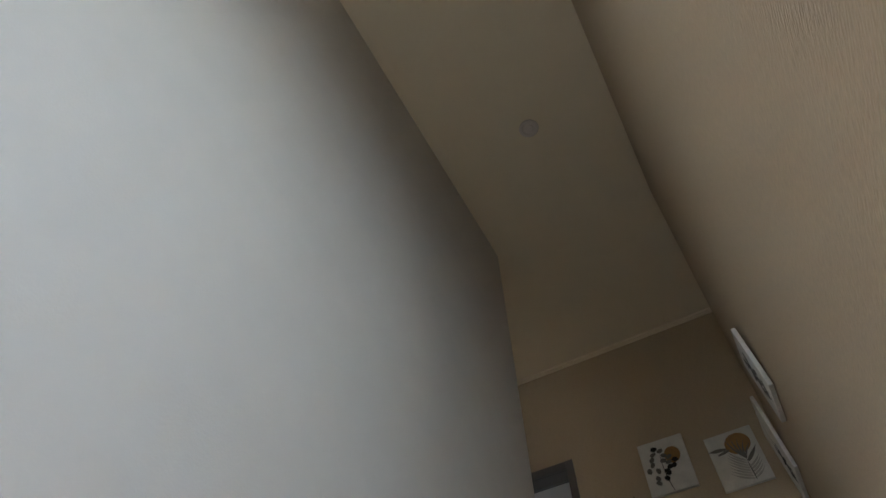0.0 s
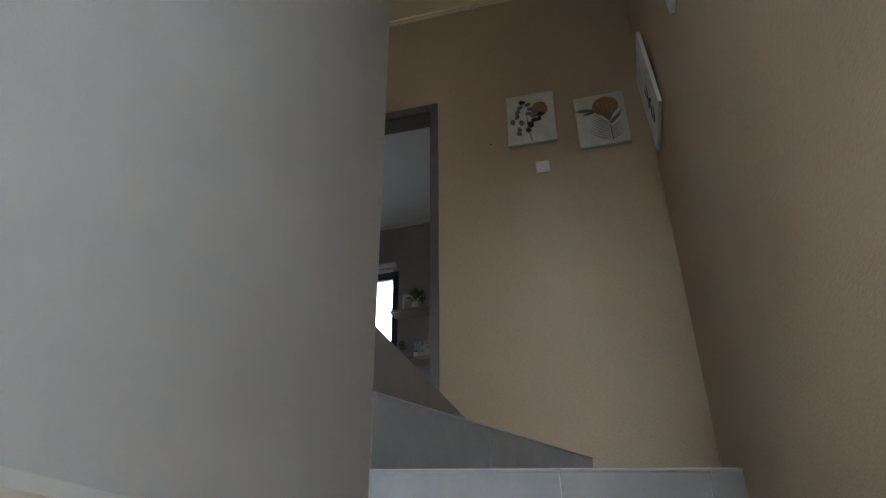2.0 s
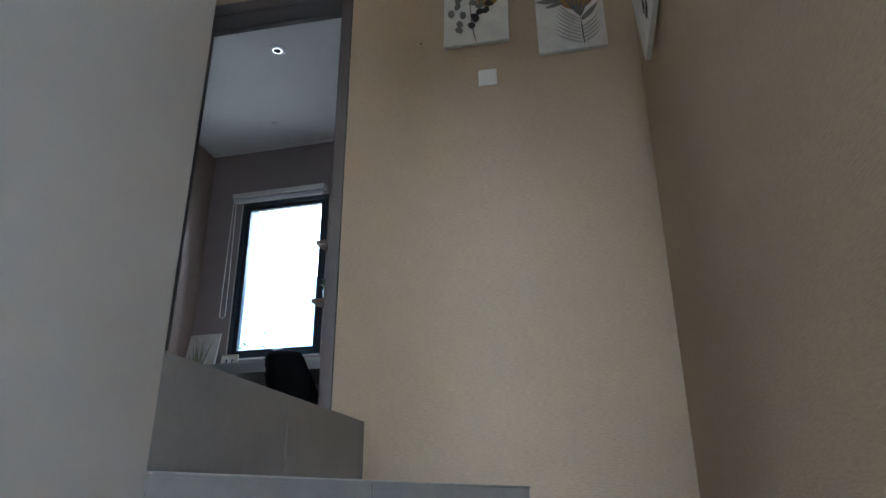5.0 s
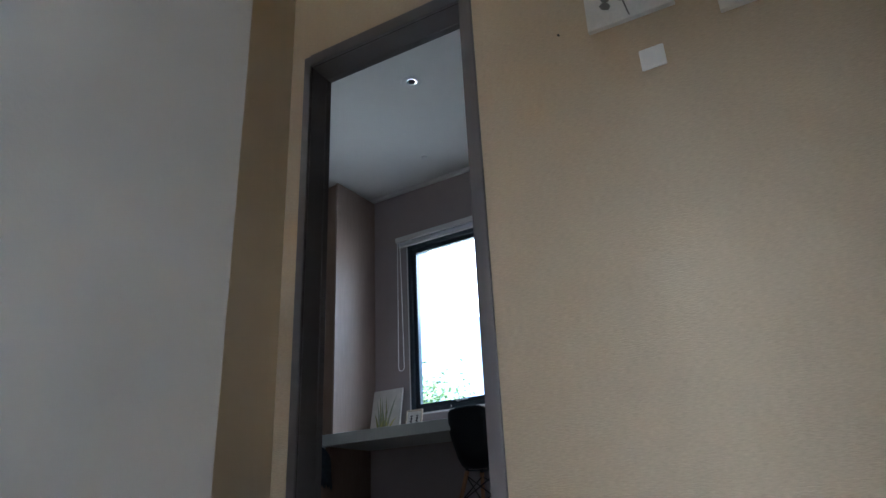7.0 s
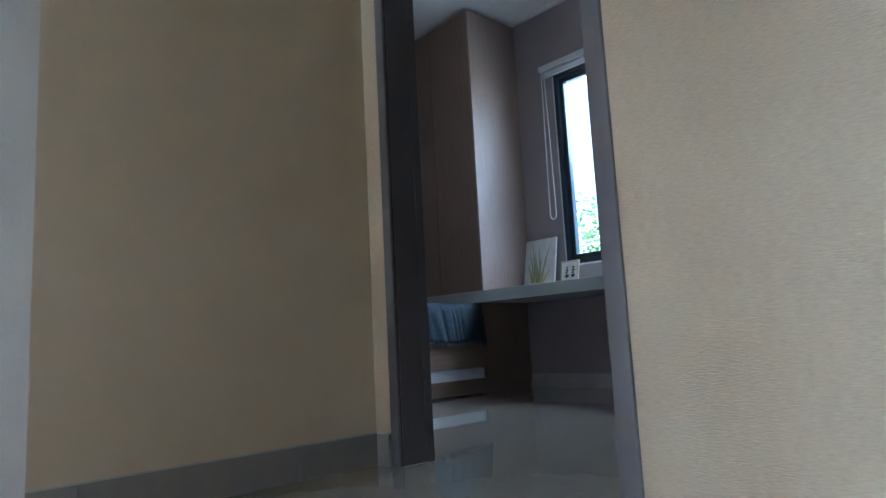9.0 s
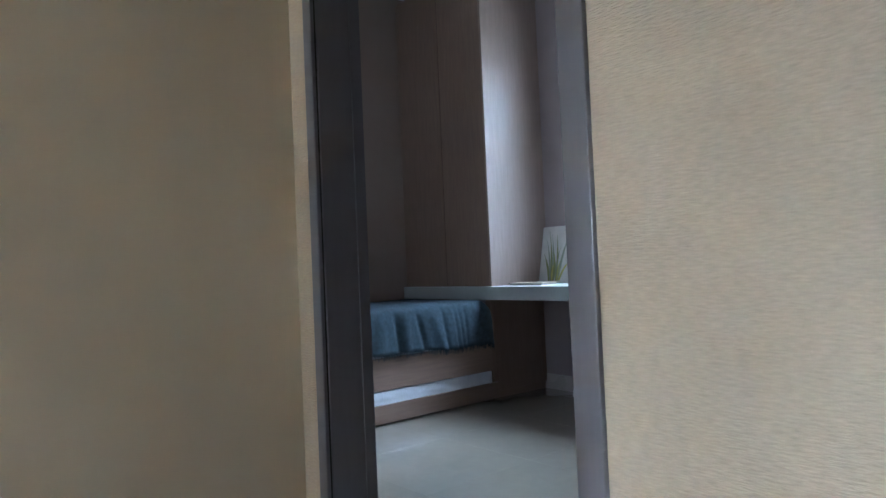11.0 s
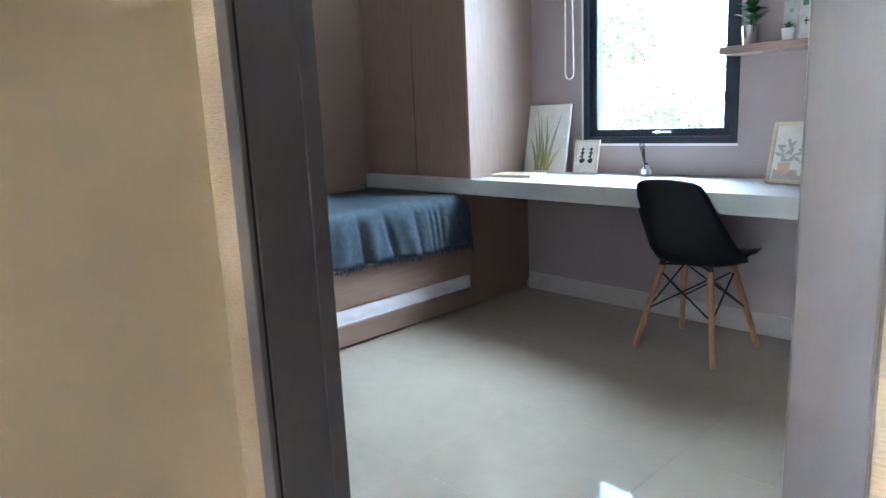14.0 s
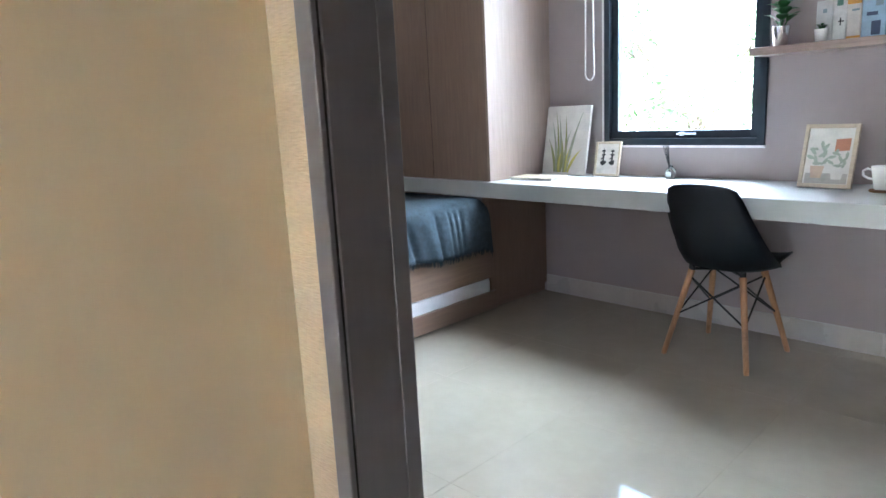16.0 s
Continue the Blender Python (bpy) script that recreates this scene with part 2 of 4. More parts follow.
# out of view; wallpaper instead of white paint to bounce less light
solid("wall_back", boxes((NX, BX0, BACK - 0.14, BACK, LOW - 0.3, CEILZ), (BX1, XR, BACK - 0.14, BACK, LOW - 0.3, CEILZ), (BX0, BX1, BACK - 0.14, BACK, LOW - 0.3, BZ0), (BX0, BX1, BACK - 0.14, BACK, BZ1, CEILZ),
      (XL, HX0, BACK - 0.14, BACK, LOW - 0.3, CEILZ), (HX1, NX, BACK - 0.14, BACK, LOW - 0.3, CEILZ), (HX0, HX1, BACK - 0.14, BACK, LOW - 0.3, HZ0), (HX0, HX1, BACK - 0.14, BACK, HZ1, CEILZ)),
      WALLPAPER, "unseen wallpapered back wall with the two added windows", "wall", "structure")
solid("ceiling", boxes((XL - 0.12, XR + 0.2, BACK - 0.14, T, CEILZ, CEILZ + 0.15)), CEIL_S, "plain beige ceiling over stair and landing", "ceiling", "structure")
solid("cornice", boxes((XL, XC, -0.026, -0.001, CEILZ - 0.022, CEILZ), (XL, XC, -0.014, -0.001, CEILZ - 0.036, CEILZ - 0.022), bevel=0.004), CEIL_S, "narrow off-white plaster cornice above the doorway wall", "trim", "structure")
solid("landing_slab", boxes((XL, NX - 0.125, BACK, 0, -0.15, -0.0015), (NX - 0.125, NX - 0.002, NY + 0.005, -0.002, -0.15, -0.0015)), TILEGROUT, "concrete floor slab under the landing tiles", "floor", "structure")
# out of view; dark tile picked to cut light bounced onto the side wall
solid("floor_lower", boxes((XL, XR, BACK, -1.2, LOW - 0.3, LOW)), SKIRTTILE, "grey-brown tile floor of the lower landing", "floor", "structure")

# room shell
VX0, VX1, VZ0, VZ1 = -1.985, -1.130, 0.896, 2.365
room_axis = set(bpy.data.objects)
solid("wall_window_side", boxes((RXL - 0.1, VX0, RY, RY + 0.15, -0.15, ROOMZ), (VX1, RXR + 0.15, RY, RY + 0.15, -0.15, ROOMZ), (VX0, VX1, RY, RY + 0.15, -0.15, VZ0), (VX0, VX1, RY, RY + 0.15, VZ1, ROOMZ)),
      MAUVE, "mauve taupe painted wall around the black window", "wall", "structure")
solid("cornice_window", boxes((RXL, RXR, RY - 0.035, RY, ROOMZ - 0.035, ROOMZ), bevel=0.006), CEIL, "thin white cornice above the window wall", "trim", "structure")


def slew(before):
    """Turns the things built since into line with the window wall."""
    for ob in set(bpy.data.objects) - before:
        if ob.parent is None:
            ob.matrix_world = SLEW @ ob.matrix_world


slew(room_axis)
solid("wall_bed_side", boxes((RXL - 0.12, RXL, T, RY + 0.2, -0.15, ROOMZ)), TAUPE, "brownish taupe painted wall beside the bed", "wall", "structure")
solid("wall_room_side", boxes((RXR, RXR + 0.12, T, RY + 0.15, -0.15, ROOMZ)), MAUVE, "mauve taupe painted wall at the desk's end", "wall", "structure")
solid("wall_room_inner", boxes((RXL, DL - FL, T, T + 0.01, 0, ROOMZ), (DR + FR, RXR, T, T + 0.01, 0, ROOMZ), (DL - FL, DR + FR, T, T + 0.01, DH + FH, ROOMZ)), MAUVE,
      "mauve taupe painted inner face of the doorway wall", "wall", "structure")
solid("wall_room_outer", boxes((RXL - 0.12, XL - 0.12, 0, T, -0.15, CEILZ)), MAUVE, "plain wall closing the bedroom beside the bed's foot", "wall", "structure")
solid("ceiling_room", boxes((RXL - 0.12, RXR + 0.12, T, RY + 0.22, ROOMZ, ROOMZ + 0.15)), CEIL, "plain white bedroom ceiling", "ceiling", "structure")
solid("cornice_room", boxes((RXL, RXR, T + 0.01, T + 0.045, ROOMZ - 0.035, ROOMZ), bevel=0.006), CEIL, "thin white cornice round the bedroom ceiling", "trim", "structure")
solid("floor_slab_room", boxes((RXL, RXR, T + 0.002, RY + 0.04, -0.15, -0.0015), (DL, DR, 0.0, T + 0.002, -0.15, -0.0015)), TILEGROUT, "floor slab and grout bed under the bedroom tiles", "floor", "structure")


# ---- stairs ----
ZA, ZB = -0.495, -0.243
YA = -0.93                       # where the upper winder riser of the flight meets the outer wall
BXW = 0.80                       # where the middle winder riser meets the door wall
stair = empty("staircase", (0, 0, 0), "grey tiled winder staircase with pale grout lines", "staircase", kind="structure")


def riser(y0, x0, x1, z0, z1, joints):
    """Tiles of one straight riser, facing -y."""
    edges = [x0, *joints, x1]
    for a, b in zip(edges, edges[1:]):
        part("riser_tile", boxes((a + 0.0015, b - 0.0015, y0, y0 + 0.01, z0, z1 - 0.004), bevel=0.0012), STAIRTILE, stair)


def slanted(p, q, z0, z1, joints):
    """Tiles of a winder riser along the line from p to q, facing the right side of it."""
    p, q = Vector((*p, 0)), Vector((*q, 0))
    d = (q - p).normalized()
    nrm = Vector((d.y, -d.x, 0))
    cuts = [0, *joints, (q - p).length]
    for a, b in zip(cuts, cuts[1:]):
        m = Matrix((( d.x, -nrm.x, 0, p.x), (d.y, -nrm.y, 0, p.y), (0, 0, 1, 0), (0, 0, 0, 1)))
        bm = boxes((a + 0.0015, b - 0.0015, 0, 0.01, z0, z1 - 0.004), bevel=0.0012)
        bm.transform(m)
        part("riser_tile", bm, STAIRTILE, stair)


ZY = -1.65                       # where the lowest winder meets the outer wall
steps = [(-2.03 - RUN * (k - 2), ZA - RISE * k) for k in range(2, 8)]
bm = bmesh.new()
prism(bm, [(NX, NY + 0.0015), (XR + 0.09, YA + 0.029), (XC + 0.05, -0.002), (BXW, -0.002)], LOW - 0.3, ZA - 0.01)
prism(bm, [(NX - 0.006, NY + 0.004), (NX + 0.003, NY + 0.004), (BXW - 0.002, -0.002), (NX - 0.006, -0.002)], ZA - 0.01, ZB - 0.01)
prism(bm, [(NX - 0.006, NY + 0.004), (NX + 0.006, NY + 0.004), (BXW, -0.002), (NX - 0.006, -0.002)], LOW - 0.3, ZA - 0.01)
prism(bm, [(NX, NY - 0.001), (XR, ZY + 0.002), (XR + 0.004, YA + 0.0015), (NX, NY + 0.0015)], LOW - 0.3, ZA - RISE - 0.01)
for k, (y, z) in enumerate(steps):
    if k:
        prism(bm, [(NX, y + 0.0015), (XR, y + 0.0015), (XR, y + RUN + 0.01), (NX, y + RUN + 0.01)], LOW - 0.3, z - 0.01)
    else:
        prism(bm, [(NX, y + 0.0015), (XR, y + 0.0015), (XR, ZY + 0.002), (NX, NY - 0.001)], LOW - 0.3, z - 0.01)
part("core", bm, GROUT, stair, "cement core of the stair")
slanted((NX + 0.003, NY), (XR + 0.03, YA + 0.008), ZA - RISE, ZA, [0.60, 1.075])
for k, (y, z) in enumerate(steps):
    riser(y, NX + 0.003, XR - 0.003, z - RISE, z, [0.745] if k % 2 == 0 else [0.745, 1.185])
slanted((NX + 0.003, NY - 0.002), (XR - 0.003, ZY), ZA - 2 * RISE, ZA - RISE, [0.69])
slanted((NX + 0.004, NY), (BXW, 0), ZA, ZB, [0.62, 1.22])
slanted((NX, NY), (NX + 0.03, 0), ZB, 0.0, [0.6, 1.2])
# treads
part("tread_tile", prism(bmesh.new(), [(NX + 0.006, NY - 0.004), (XR + 0.03, YA + 0.004), (XC + 0.02, -0.003), (BXW + 0.012, -0.003)], ZA - 0.01, ZA), STAIRTILE, stair)
part("tread_tile", prism(bmesh.new(), [(NX + 0.012, NY + 0.004), (BXW - 0.004, -0.003), (NX + 0.042, -0.003)], ZB - 0.01, ZB), STAIRTILE, stair)
part("tread_tile", prism(bmesh.new(), [(NX + 0.006, NY - 0.006), (XR - 0.003, ZY - 0.004), (XR - 0.001, YA - 0.001), (NX + 0.006, NY - 0.001)], ZA - RISE - 0.01, ZA - RISE), STAIRTILE, stair)
part("tread_tile", prism(bmesh.new(), [(NX + 0.006, -2.034), (XR - 0.003, -2.034), (XR - 0.003, ZY - 0.001), (NX + 0.006, NY - 0.006)], steps[0][1] - 0.01, steps[0][1]), STAIRTILE, stair)
for y, z in steps[1:]:
    for a, b in ((NX + 0.003, 0.7435), (0.7465, XR - 0.003)):
        part("tread_tile", boxes((a, b, y - 0.004, y + RUN - 0.001, z - 0.01, z), bevel=0.0012), STAIRTILE, stair)
# pale nosing joints
for y, z in steps:
    part("nosing_trim", boxes((NX + 0.003, XR - 0.003, y - 0.006, y + 0.004, z - 0.003, z + 0.001)), GROUT, stair)
for p, q, z in (((NX + 0.004, NY), (XR - 0.001, YA), ZA), ((NX + 0.004, NY), (XR - 0.003, ZY), ZA - RISE), ((NX + 0.004, NY), (BXW, -0.003), ZB)):
    d = (Vector(q) - Vector(p)).normalized() * 0.005
    part("nosing_trim", prism(bmesh.new(), [(p[0] + d.y, p[1] - d.x), (q[0] + d.y, q[1] - d.x), (q[0] - d.y, q[1] + d.x), (p[0] - d.y, p[1] + d.x)], z - 0.003, z + 0.001), GROUT, stair)


# ---- floors of tiles ----
def tiles(parent, x0, x1, y0, y1, size, ox, oy, material, z=0.0, gap=0.0005):
    xs = sorted({x0, x1, *[ox + i * size for i in range(-12, 12) if x0 < ox + i * size < x1]})
    ys = sorted({y0, y1, *[oy + i * size for i in range(-12, 12) if y0 < oy + i * size < y1]})
    for a, b in zip(xs, xs[1:]):
        for c, d in zip(ys, ys[1:]):
            part("tile", boxes((a + gap, b - gap, c + gap, d - gap, z - 0.011, z)), material, parent)


floor_landing = empty("floor", (0, 0, 0), "polished beige tile floor of landing and bedroom", "floor", kind="structure")
tiles(floor_landing, XL, NX - 0.121, BACK, 0.0, 0.6, -0.728, 0.147, FLOORTILE)
tiles(floor_landing, NX - 0.121, NX - 0.003, NY + 0.003, 0.0, 0.6, -0.728, 0.147, FLOORTILE)
tiles(floor_landing, DL, DR, 0.0, T, 0.9, -2.0, 0.0, FLOORTILE)
tiles(floor_landing, RXL, RXR, T, RY + 0.035, 0.6, -0.728, 0.147, FLOORTILE)


def skirting(name, axis, fixed, a, b, z, h, material, sign, label):
    sk = empty(name, (0, 0, 0), label, "skirting", kind="structure")
    cuts = [a]
    while cuts[-1] + 0.6 < b:
        cuts.append(cuts[-1] + 0.6)
    cuts.append(b)
    for c, d in zip(cuts, cuts[1:]):
        lo, hi = sorted((fixed, fixed + sign * 0.01))
        bb = (lo, hi, c + 0.001, d - 0.001, z, z + h) if axis == "y" else (c + 0.001, d - 0.001, lo, hi, z, z + h)
        part("tile", boxes(bb, bevel=0.0015), material, sk)
    lo, hi = sorted((fixed, fixed + sign * 0.007))
    part("grout_line", boxes((lo, hi, a, b, z + h, z + h + 0.003) if axis == "y" else (a, b, lo, hi, z + h, z + h + 0.003)), GROUT, sk)


skirting("baseboard_landing", "y", XL, BACK, -0.001, 0.0, 0.10, SKIRTTILE, 1, "grey-brown tile skirting along the landing's cream wall")
skirting("baseboard_door", "x", 0.0, XL + 0.011, DL - FL - 0.002, 0.0, 0.10, SKIRTTILE, -1, "short grey-brown tile skirting beside the door frame")
room_axis = set(bpy.data.objects)
skirting("baseboard_room", "x", RY, -2.405, RXR, 0.0, 0.10, SKIRTROOM, -1, "pale beige tile skirting under the desk")
slew(room_axis)

# ---- door frame ----
door = empty("door_1", (0, 0, 0), "dark grey-brown wooden door frame with a grooved jamb", "door frame", kind="structure")
for x0, x1, front in ((DL - FL, DL, -0.004), (DR, DR + FR, -0.011)):
    part("jamb", boxes((x0, x1, 0.012, T + 0.012, 0, DH + FH), bevel=0.0025), DARKWOOD, door)
    part("casing", boxes((x0, x1, front, 0.0065, 0, DH + FH), bevel=0.0025), DARKWOOD, door)
    part("seal", boxes((x0 + 0.004, x1 - 0.0035, 0.0065, 0.012, 0, DH + FH - 0.004)), SEAM, door, "black gap between casing and jamb")
part("head", boxes((DL, DR, 0.012, T + 0.012, DH, DH + FH), bevel=0.0025), DARKWOOD, door)
part("head_casing", boxes((DL, DR, -0.009, 0.0065, DH, DH + FH), bevel=0.0025), DARKWOOD, door)
part("head_seal", boxes((DL, DR, 0.0065, 0.012, DH + 0.0035, DH + FH - 0.004)), SEAM, door)
part("stop", boxes((DL, DL + 0.003, 0.112, T + 0.010, 0, DH), bevel=0.001), DARKWOOD, door)
part("stop", boxes((DR - 0.003, DR, 0.112, T + 0.010, 0, DH), bevel=0.001), DARKWOOD, door)
part("stop", boxes((DL + 0.003, DR - 0.003, 0.112, T + 0.010, DH - 0.003, DH), bevel=0.001), DARKWOOD, door)

# ---- window of the room ----
room_axis = set(bpy.data.objects)
window = empty("window_1", ((VX0 + VX1) / 2, RY, VZ0), "black aluminium casement window with clear glass", "window", kind="structure")


def framed(parent, x0, x1, z0, z1, y0, y1, w, name, material, wb=None):
    o = parent.location
    wb = wb or w
    for a in ((x0, x0 + w, z0, z1), (x1 - w, x1, z0, z1), (x0 + w, x1 - w, z1 - w, z1), (x0 + w, x1 - w, z0, z0 + wb)):
        part(name, boxes((a[0] - o.x, a[1] - o.x, y0 - o.y, y1 - o.y, a[2] - o.z, a[3] - o.z), bevel=0.0025), material, parent)


framed(window, VX0, VX1, VZ0, VZ1, RY - 0.012, RY + 0.075, 0.034, "window_frame", BLACKALU)
framed(window, VX0 + 0.035, VX1 - 0.035, VZ0 + 0.035, VZ1 - 0.035, RY + 0.012, RY + 0.06, 0.038, "sash", BLACKALU)
o = window.location
pane = part("pane", boxes((VX0 + 0.072 - o.x, VX1 - 0.072 - o.x, 0.034, 0.039, 0.072, VZ1 - VZ0 - 0.072)), GLASS, window)
pane.visible_shadow = False
part("handle", boxes((0.008, 0.034, -0.006, 0.012, 0.046, 0.066), (-0.002, 0.103, -0.018, -0.006, 0.052, 0.062), bevel=0.003), CHROME, window, "silver casement handle")
part("window_sill", boxes((VX0 - o.x - 0.005, VX1 - o.x + 0.005, -0.008, 0.0, -0.012, 0.0), (VX0 - o.x - 0.014, VX0 - o.x, -0.008, 0, -0.012, 1.46)), WHITEP, window, "thin white sealant strip")
slew(room_axis)

# unseen windows behind, added to let light onto the door wall and landing
for nm, x0, x1, z0, z1 in (("window_2", HX0, HX1, HZ0, HZ1), ("window_4", BX0, BX1, BZ0, BZ1)):
    w = empty(nm, ((x0 + x1) / 2, BACK, z0), "black aluminium window added out of view to light the stair and landing", "window", kind="structure")
    framed(w, x0, x1, z0, z1, BACK - 0.09, BACK - 0.03, 0.045, "window_frame", BLACKALU)
    p = part("pane", boxes((x0 + 0.045 - w.location.x, x1 - 0.045 - w.location.x, -0.063, -0.058, 0.045, z1 - z0 - 0.045)), GLASS, w)
    p.visible_shadow = False

# unseen side window, added so light falls on the wall between the flights
side = empty("fill_window_side", (XR + 0.1, (SY0 + SY1) / 2, SZ0), "black aluminium window added out of view to light the stairwell from the side", "window", kind="structure", rz=90)
hw = (SY1 - SY0) / 2
for a in ((-hw, -hw + 0.045, 0, SZ1 - SZ0), (hw - 0.045, hw, 0, SZ1 - SZ0), (-hw + 0.045, hw - 0.045, SZ1 - SZ0 - 0.045, SZ1 - SZ0), (-hw + 0.045, hw - 0.045, 0, 0.045)):
    part("window_frame", boxes((a[0], a[1], -0.03, 0.03, a[2], a[3]), bevel=0.0025), BLACKALU, side)
p = part("pane", boxes((-hw + 0.045, hw - 0.045, -0.003, 0.003, 0.045, SZ1 - SZ0 - 0.045)), GLASS, side)
p.visible_shadow = False

# ---- outside ----
solid("ground", boxes((-300, 300, -300, 300, -5.6, -5.5)), GROUND, "dry ground around the house", "ground", "structure")

# ---- desk, cabinet, bed ----
DF = 2.165
room_axis = set(bpy.data.objects)
desk = empty("desk", (RXL, DF, DZ - 0.085), "long pale grey built-in desktop along the window wall", "desk")
part("desktop", boxes((0.0, RXR - RXL, 0.0015, RY - DF, 0.0, 0.085), bevel=0.003), DESKTOP, desk)
part("edge_band", boxes((0.0, RXR - RXL, -0.0005, 0.0035, 0.0015, 0.0815)), DESKEDGE, desk, "greenish grey front edge band")
CX, CY, CL, CG = -2.357, 2.19, -3.30, -2.815
cab = empty("cabinet", (CX, CY, DZ), "tall ash-brown laminate cabinet standing on the desktop", "cabinet")
part("body", boxes((RXL + 0.002 - CX, -0.0, 0.02, RY - CY - 0.002, 0.001, ROOMZ - DZ - 0.04)), LAMINATE, cab)
part("door", boxes((CG - CX + 0.003, -0.018, 0.0, 0.018, 0.003, ROOMZ - DZ - 0.06), bevel=0.002), LAMINATE, cab)
part("door", boxes((CL - CX, CG - CX - 0.003, 0.0, 0.018, 0.003, ROOMZ - DZ - 0.06), bevel=0.002), LAMINATE, cab)
part("door_gap", boxes((CG - CX - 0.0028, CG - CX + 0.0028, 0.004, 0.0195, 0.004, ROOMZ - DZ - 0.06)), SEAM, cab, "dark gap between the doors")
part("side_panel", boxes((-0.017, 0.001, -0.002, RY - CY - 0.003, 0.002, ROOMZ - DZ - 0.04), bevel=0.001), LAMINATE_LIT, cab)
support = empty("desk_support", (-2.408, 2.215, 0), "ash-brown laminate side unit carrying the desk on a recessed plinth", "desk support")
part("side_panel", boxes((-0.020, 0.0, 0.028, RY - 2.216, 0.052, DZ - 0.0865), bevel=0.002), LAMINATE, support)
part("front_stile", boxes((-0.045, 0.003, 0.0, 0.026, 0.052, DZ - 0.0865), bevel=0.002), LAMINATE, support)
part("plinth", boxes((-0.045, -0.018, 0.020, RY - 2.216, 0.0, 0.051)), LAMINATE_H, support, "recessed brown plinth")
slew(room_axis)

BX = -2.39
bed = empty("bed", (BX, 1.172, 0), "ash-brown laminate day bed with a pull-out trundle below", "bed")
part("side_board", boxes((-0.02, 0, -0.98, 1.03, 0.190, 0.375), bevel=0.003), LAMINATE_H, bed)
part("trundle_front", boxes((-0.012, 0.012, -0.98, 1.065, 0.012, 0.113), bevel=0.003), LAMINATE_H, bed)
tm = boxes((-0.82, 0.0, -0.9, 1.02, 0.04, 0.186))
bmesh.ops.subdivide_edges(tm, edges=tm.edges[:], cuts=34, use_grid_fill=True)
for v in tm.verts:
    if v.co.x > -0.03:
        v.co.x += 0.009 * noise.noise((v.co.y * 9 + v.co.z * 16, v.co.z * 22, 3)) + 0.005 * noise.noise((v.co.y * 24, v.co.z * 30 - v.co.y * 9, 8)) - 0.006
part("trundle_mattress", tm, SHEET, bed, "white sheeted trundle mattress", smooth=True)
part("end_board", boxes((-0.90, -0.021, 1.01, 1.03, 0.0, 0.30)), LAMINATE, bed)
part("base", boxes((-0.90, -0.021, -0.98, 1.009, 0.190, 0.30)), LAMINATE_H, bed)
part("mattress", boxes((-0.90, -0.006, -0.97, 1.026, 0.301, 0.632), bevel=0.05), SHEET, bed, "white mattress", smooth=True)



# ---- chair ----
def shell_chair(place, rz):
    ch = empty("dining_chair", place, "black plastic shell chair on splayed beech legs with wire struts", "chair", rz=rz)
    prof = [(0.235, 0.415), (0.215, 0.432), (0.12, 0.425), (0.02, 0.412), (-0.07, 0.400), (-0.135, 0.418), (-0.176, 0.472), (-0.202, 0.56), (-0.224, 0.645), (-0.242, 0.72), (-0.252, 0.768), (-0.256, 0.786)]
    wide = [0.145, 0.182, 0.208, 0.216, 0.218, 0.216, 0.212, 0.200, 0.184, 0.165, 0.148, 0.118]
    curl = [0, 0, 0, 0, 0.10, 0.16, 0.14, 0.095, 0.055, 0.035, 0.022, 0.012]
    bm = bmesh.new()
    n = 14
    rows = []
    for i, ((y, z), w) in enumerate(zip(prof, wide)):
        f = min(1, max(0, (i - 3) / 4))
        row = []
        for k in range(n + 1):
            u = -1 + 2 * k / n
            c = abs(u) ** 3
            row.append(bm.verts.new((u * w, y + curl[i] * c, z + (1 - f) * 0.035 * c * min(1, i / 2) - (0.010 * u * u if i == 11 else 0.008 * u ** 4 if i == 10 else 0))))
        rows.append(row)
    for a, b in zip(rows, rows[1:]):
        for k in range(n):
            bm.faces.new((a[k], a[k + 1], b[k + 1], b[k]))
    seat = part("seat_shell", bm, CHAIRBLACK, ch, "black moulded seat and backrest", smooth=True)
    m = seat.modifiers.new("thick", "SOLIDIFY")
    m.thickness, m.offset = 0.007, 0
    feet = [(-0.192, -0.175), (0.19, -0.175), (-0.188, 0.205), (0.188, 0.205)]
    tops = [(-0.115, -0.085, 0.385), (0.115, -0.085, 0.385), (-0.115, 0.10, 0.385), (0.115, 0.10, 0.385)]
    for (fx, fy), tp in zip(feet, tops):
        p, q = Vector((fx, fy, 0)), Vector(tp)
        part("leg", tube(bmesh.new(), [p, p.lerp(q, 0.03), p.lerp(q, 0.55), p.lerp(q, 0.93), q], 0.0105, 10, r_end=0.0165), BEECH, ch, smooth=True)
        part("leg_bracket", tube(bmesh.new(), [q - Vector((0, 0, 0.012)), q + Vector((0, 0, 0.022))], 0.013, 8), WIRE, ch)
    legs = [(Vector((fx, fy, 0)), Vector(tp)) for (fx, fy), tp in zip(feet, tops)]
    for a, b in ((0, 1), (1, 0), (0, 2), (2, 0), (1, 3), (3, 1), (2, 3), (3, 2)):
        p, q = legs[a][0].lerp(legs[a][1], 0.93), legs[b][0].lerp(legs[b][1], 0.48)
        part("strut", tube(bmesh.new(), [p, q], 0.0042, 6), WIRE, ch)
    for a, b in ((0, 3), (1, 2)):
        part("seat_rail", tube(bmesh.new(), [legs[a][1] + Vector((0, 0, 0.004)), legs[b][1] + Vector((0, 0, 0.004))], 0.006, 6), WIRE, ch)
    return ch


shell_chair((-1.115, 2.295, 0.0), -6.0)


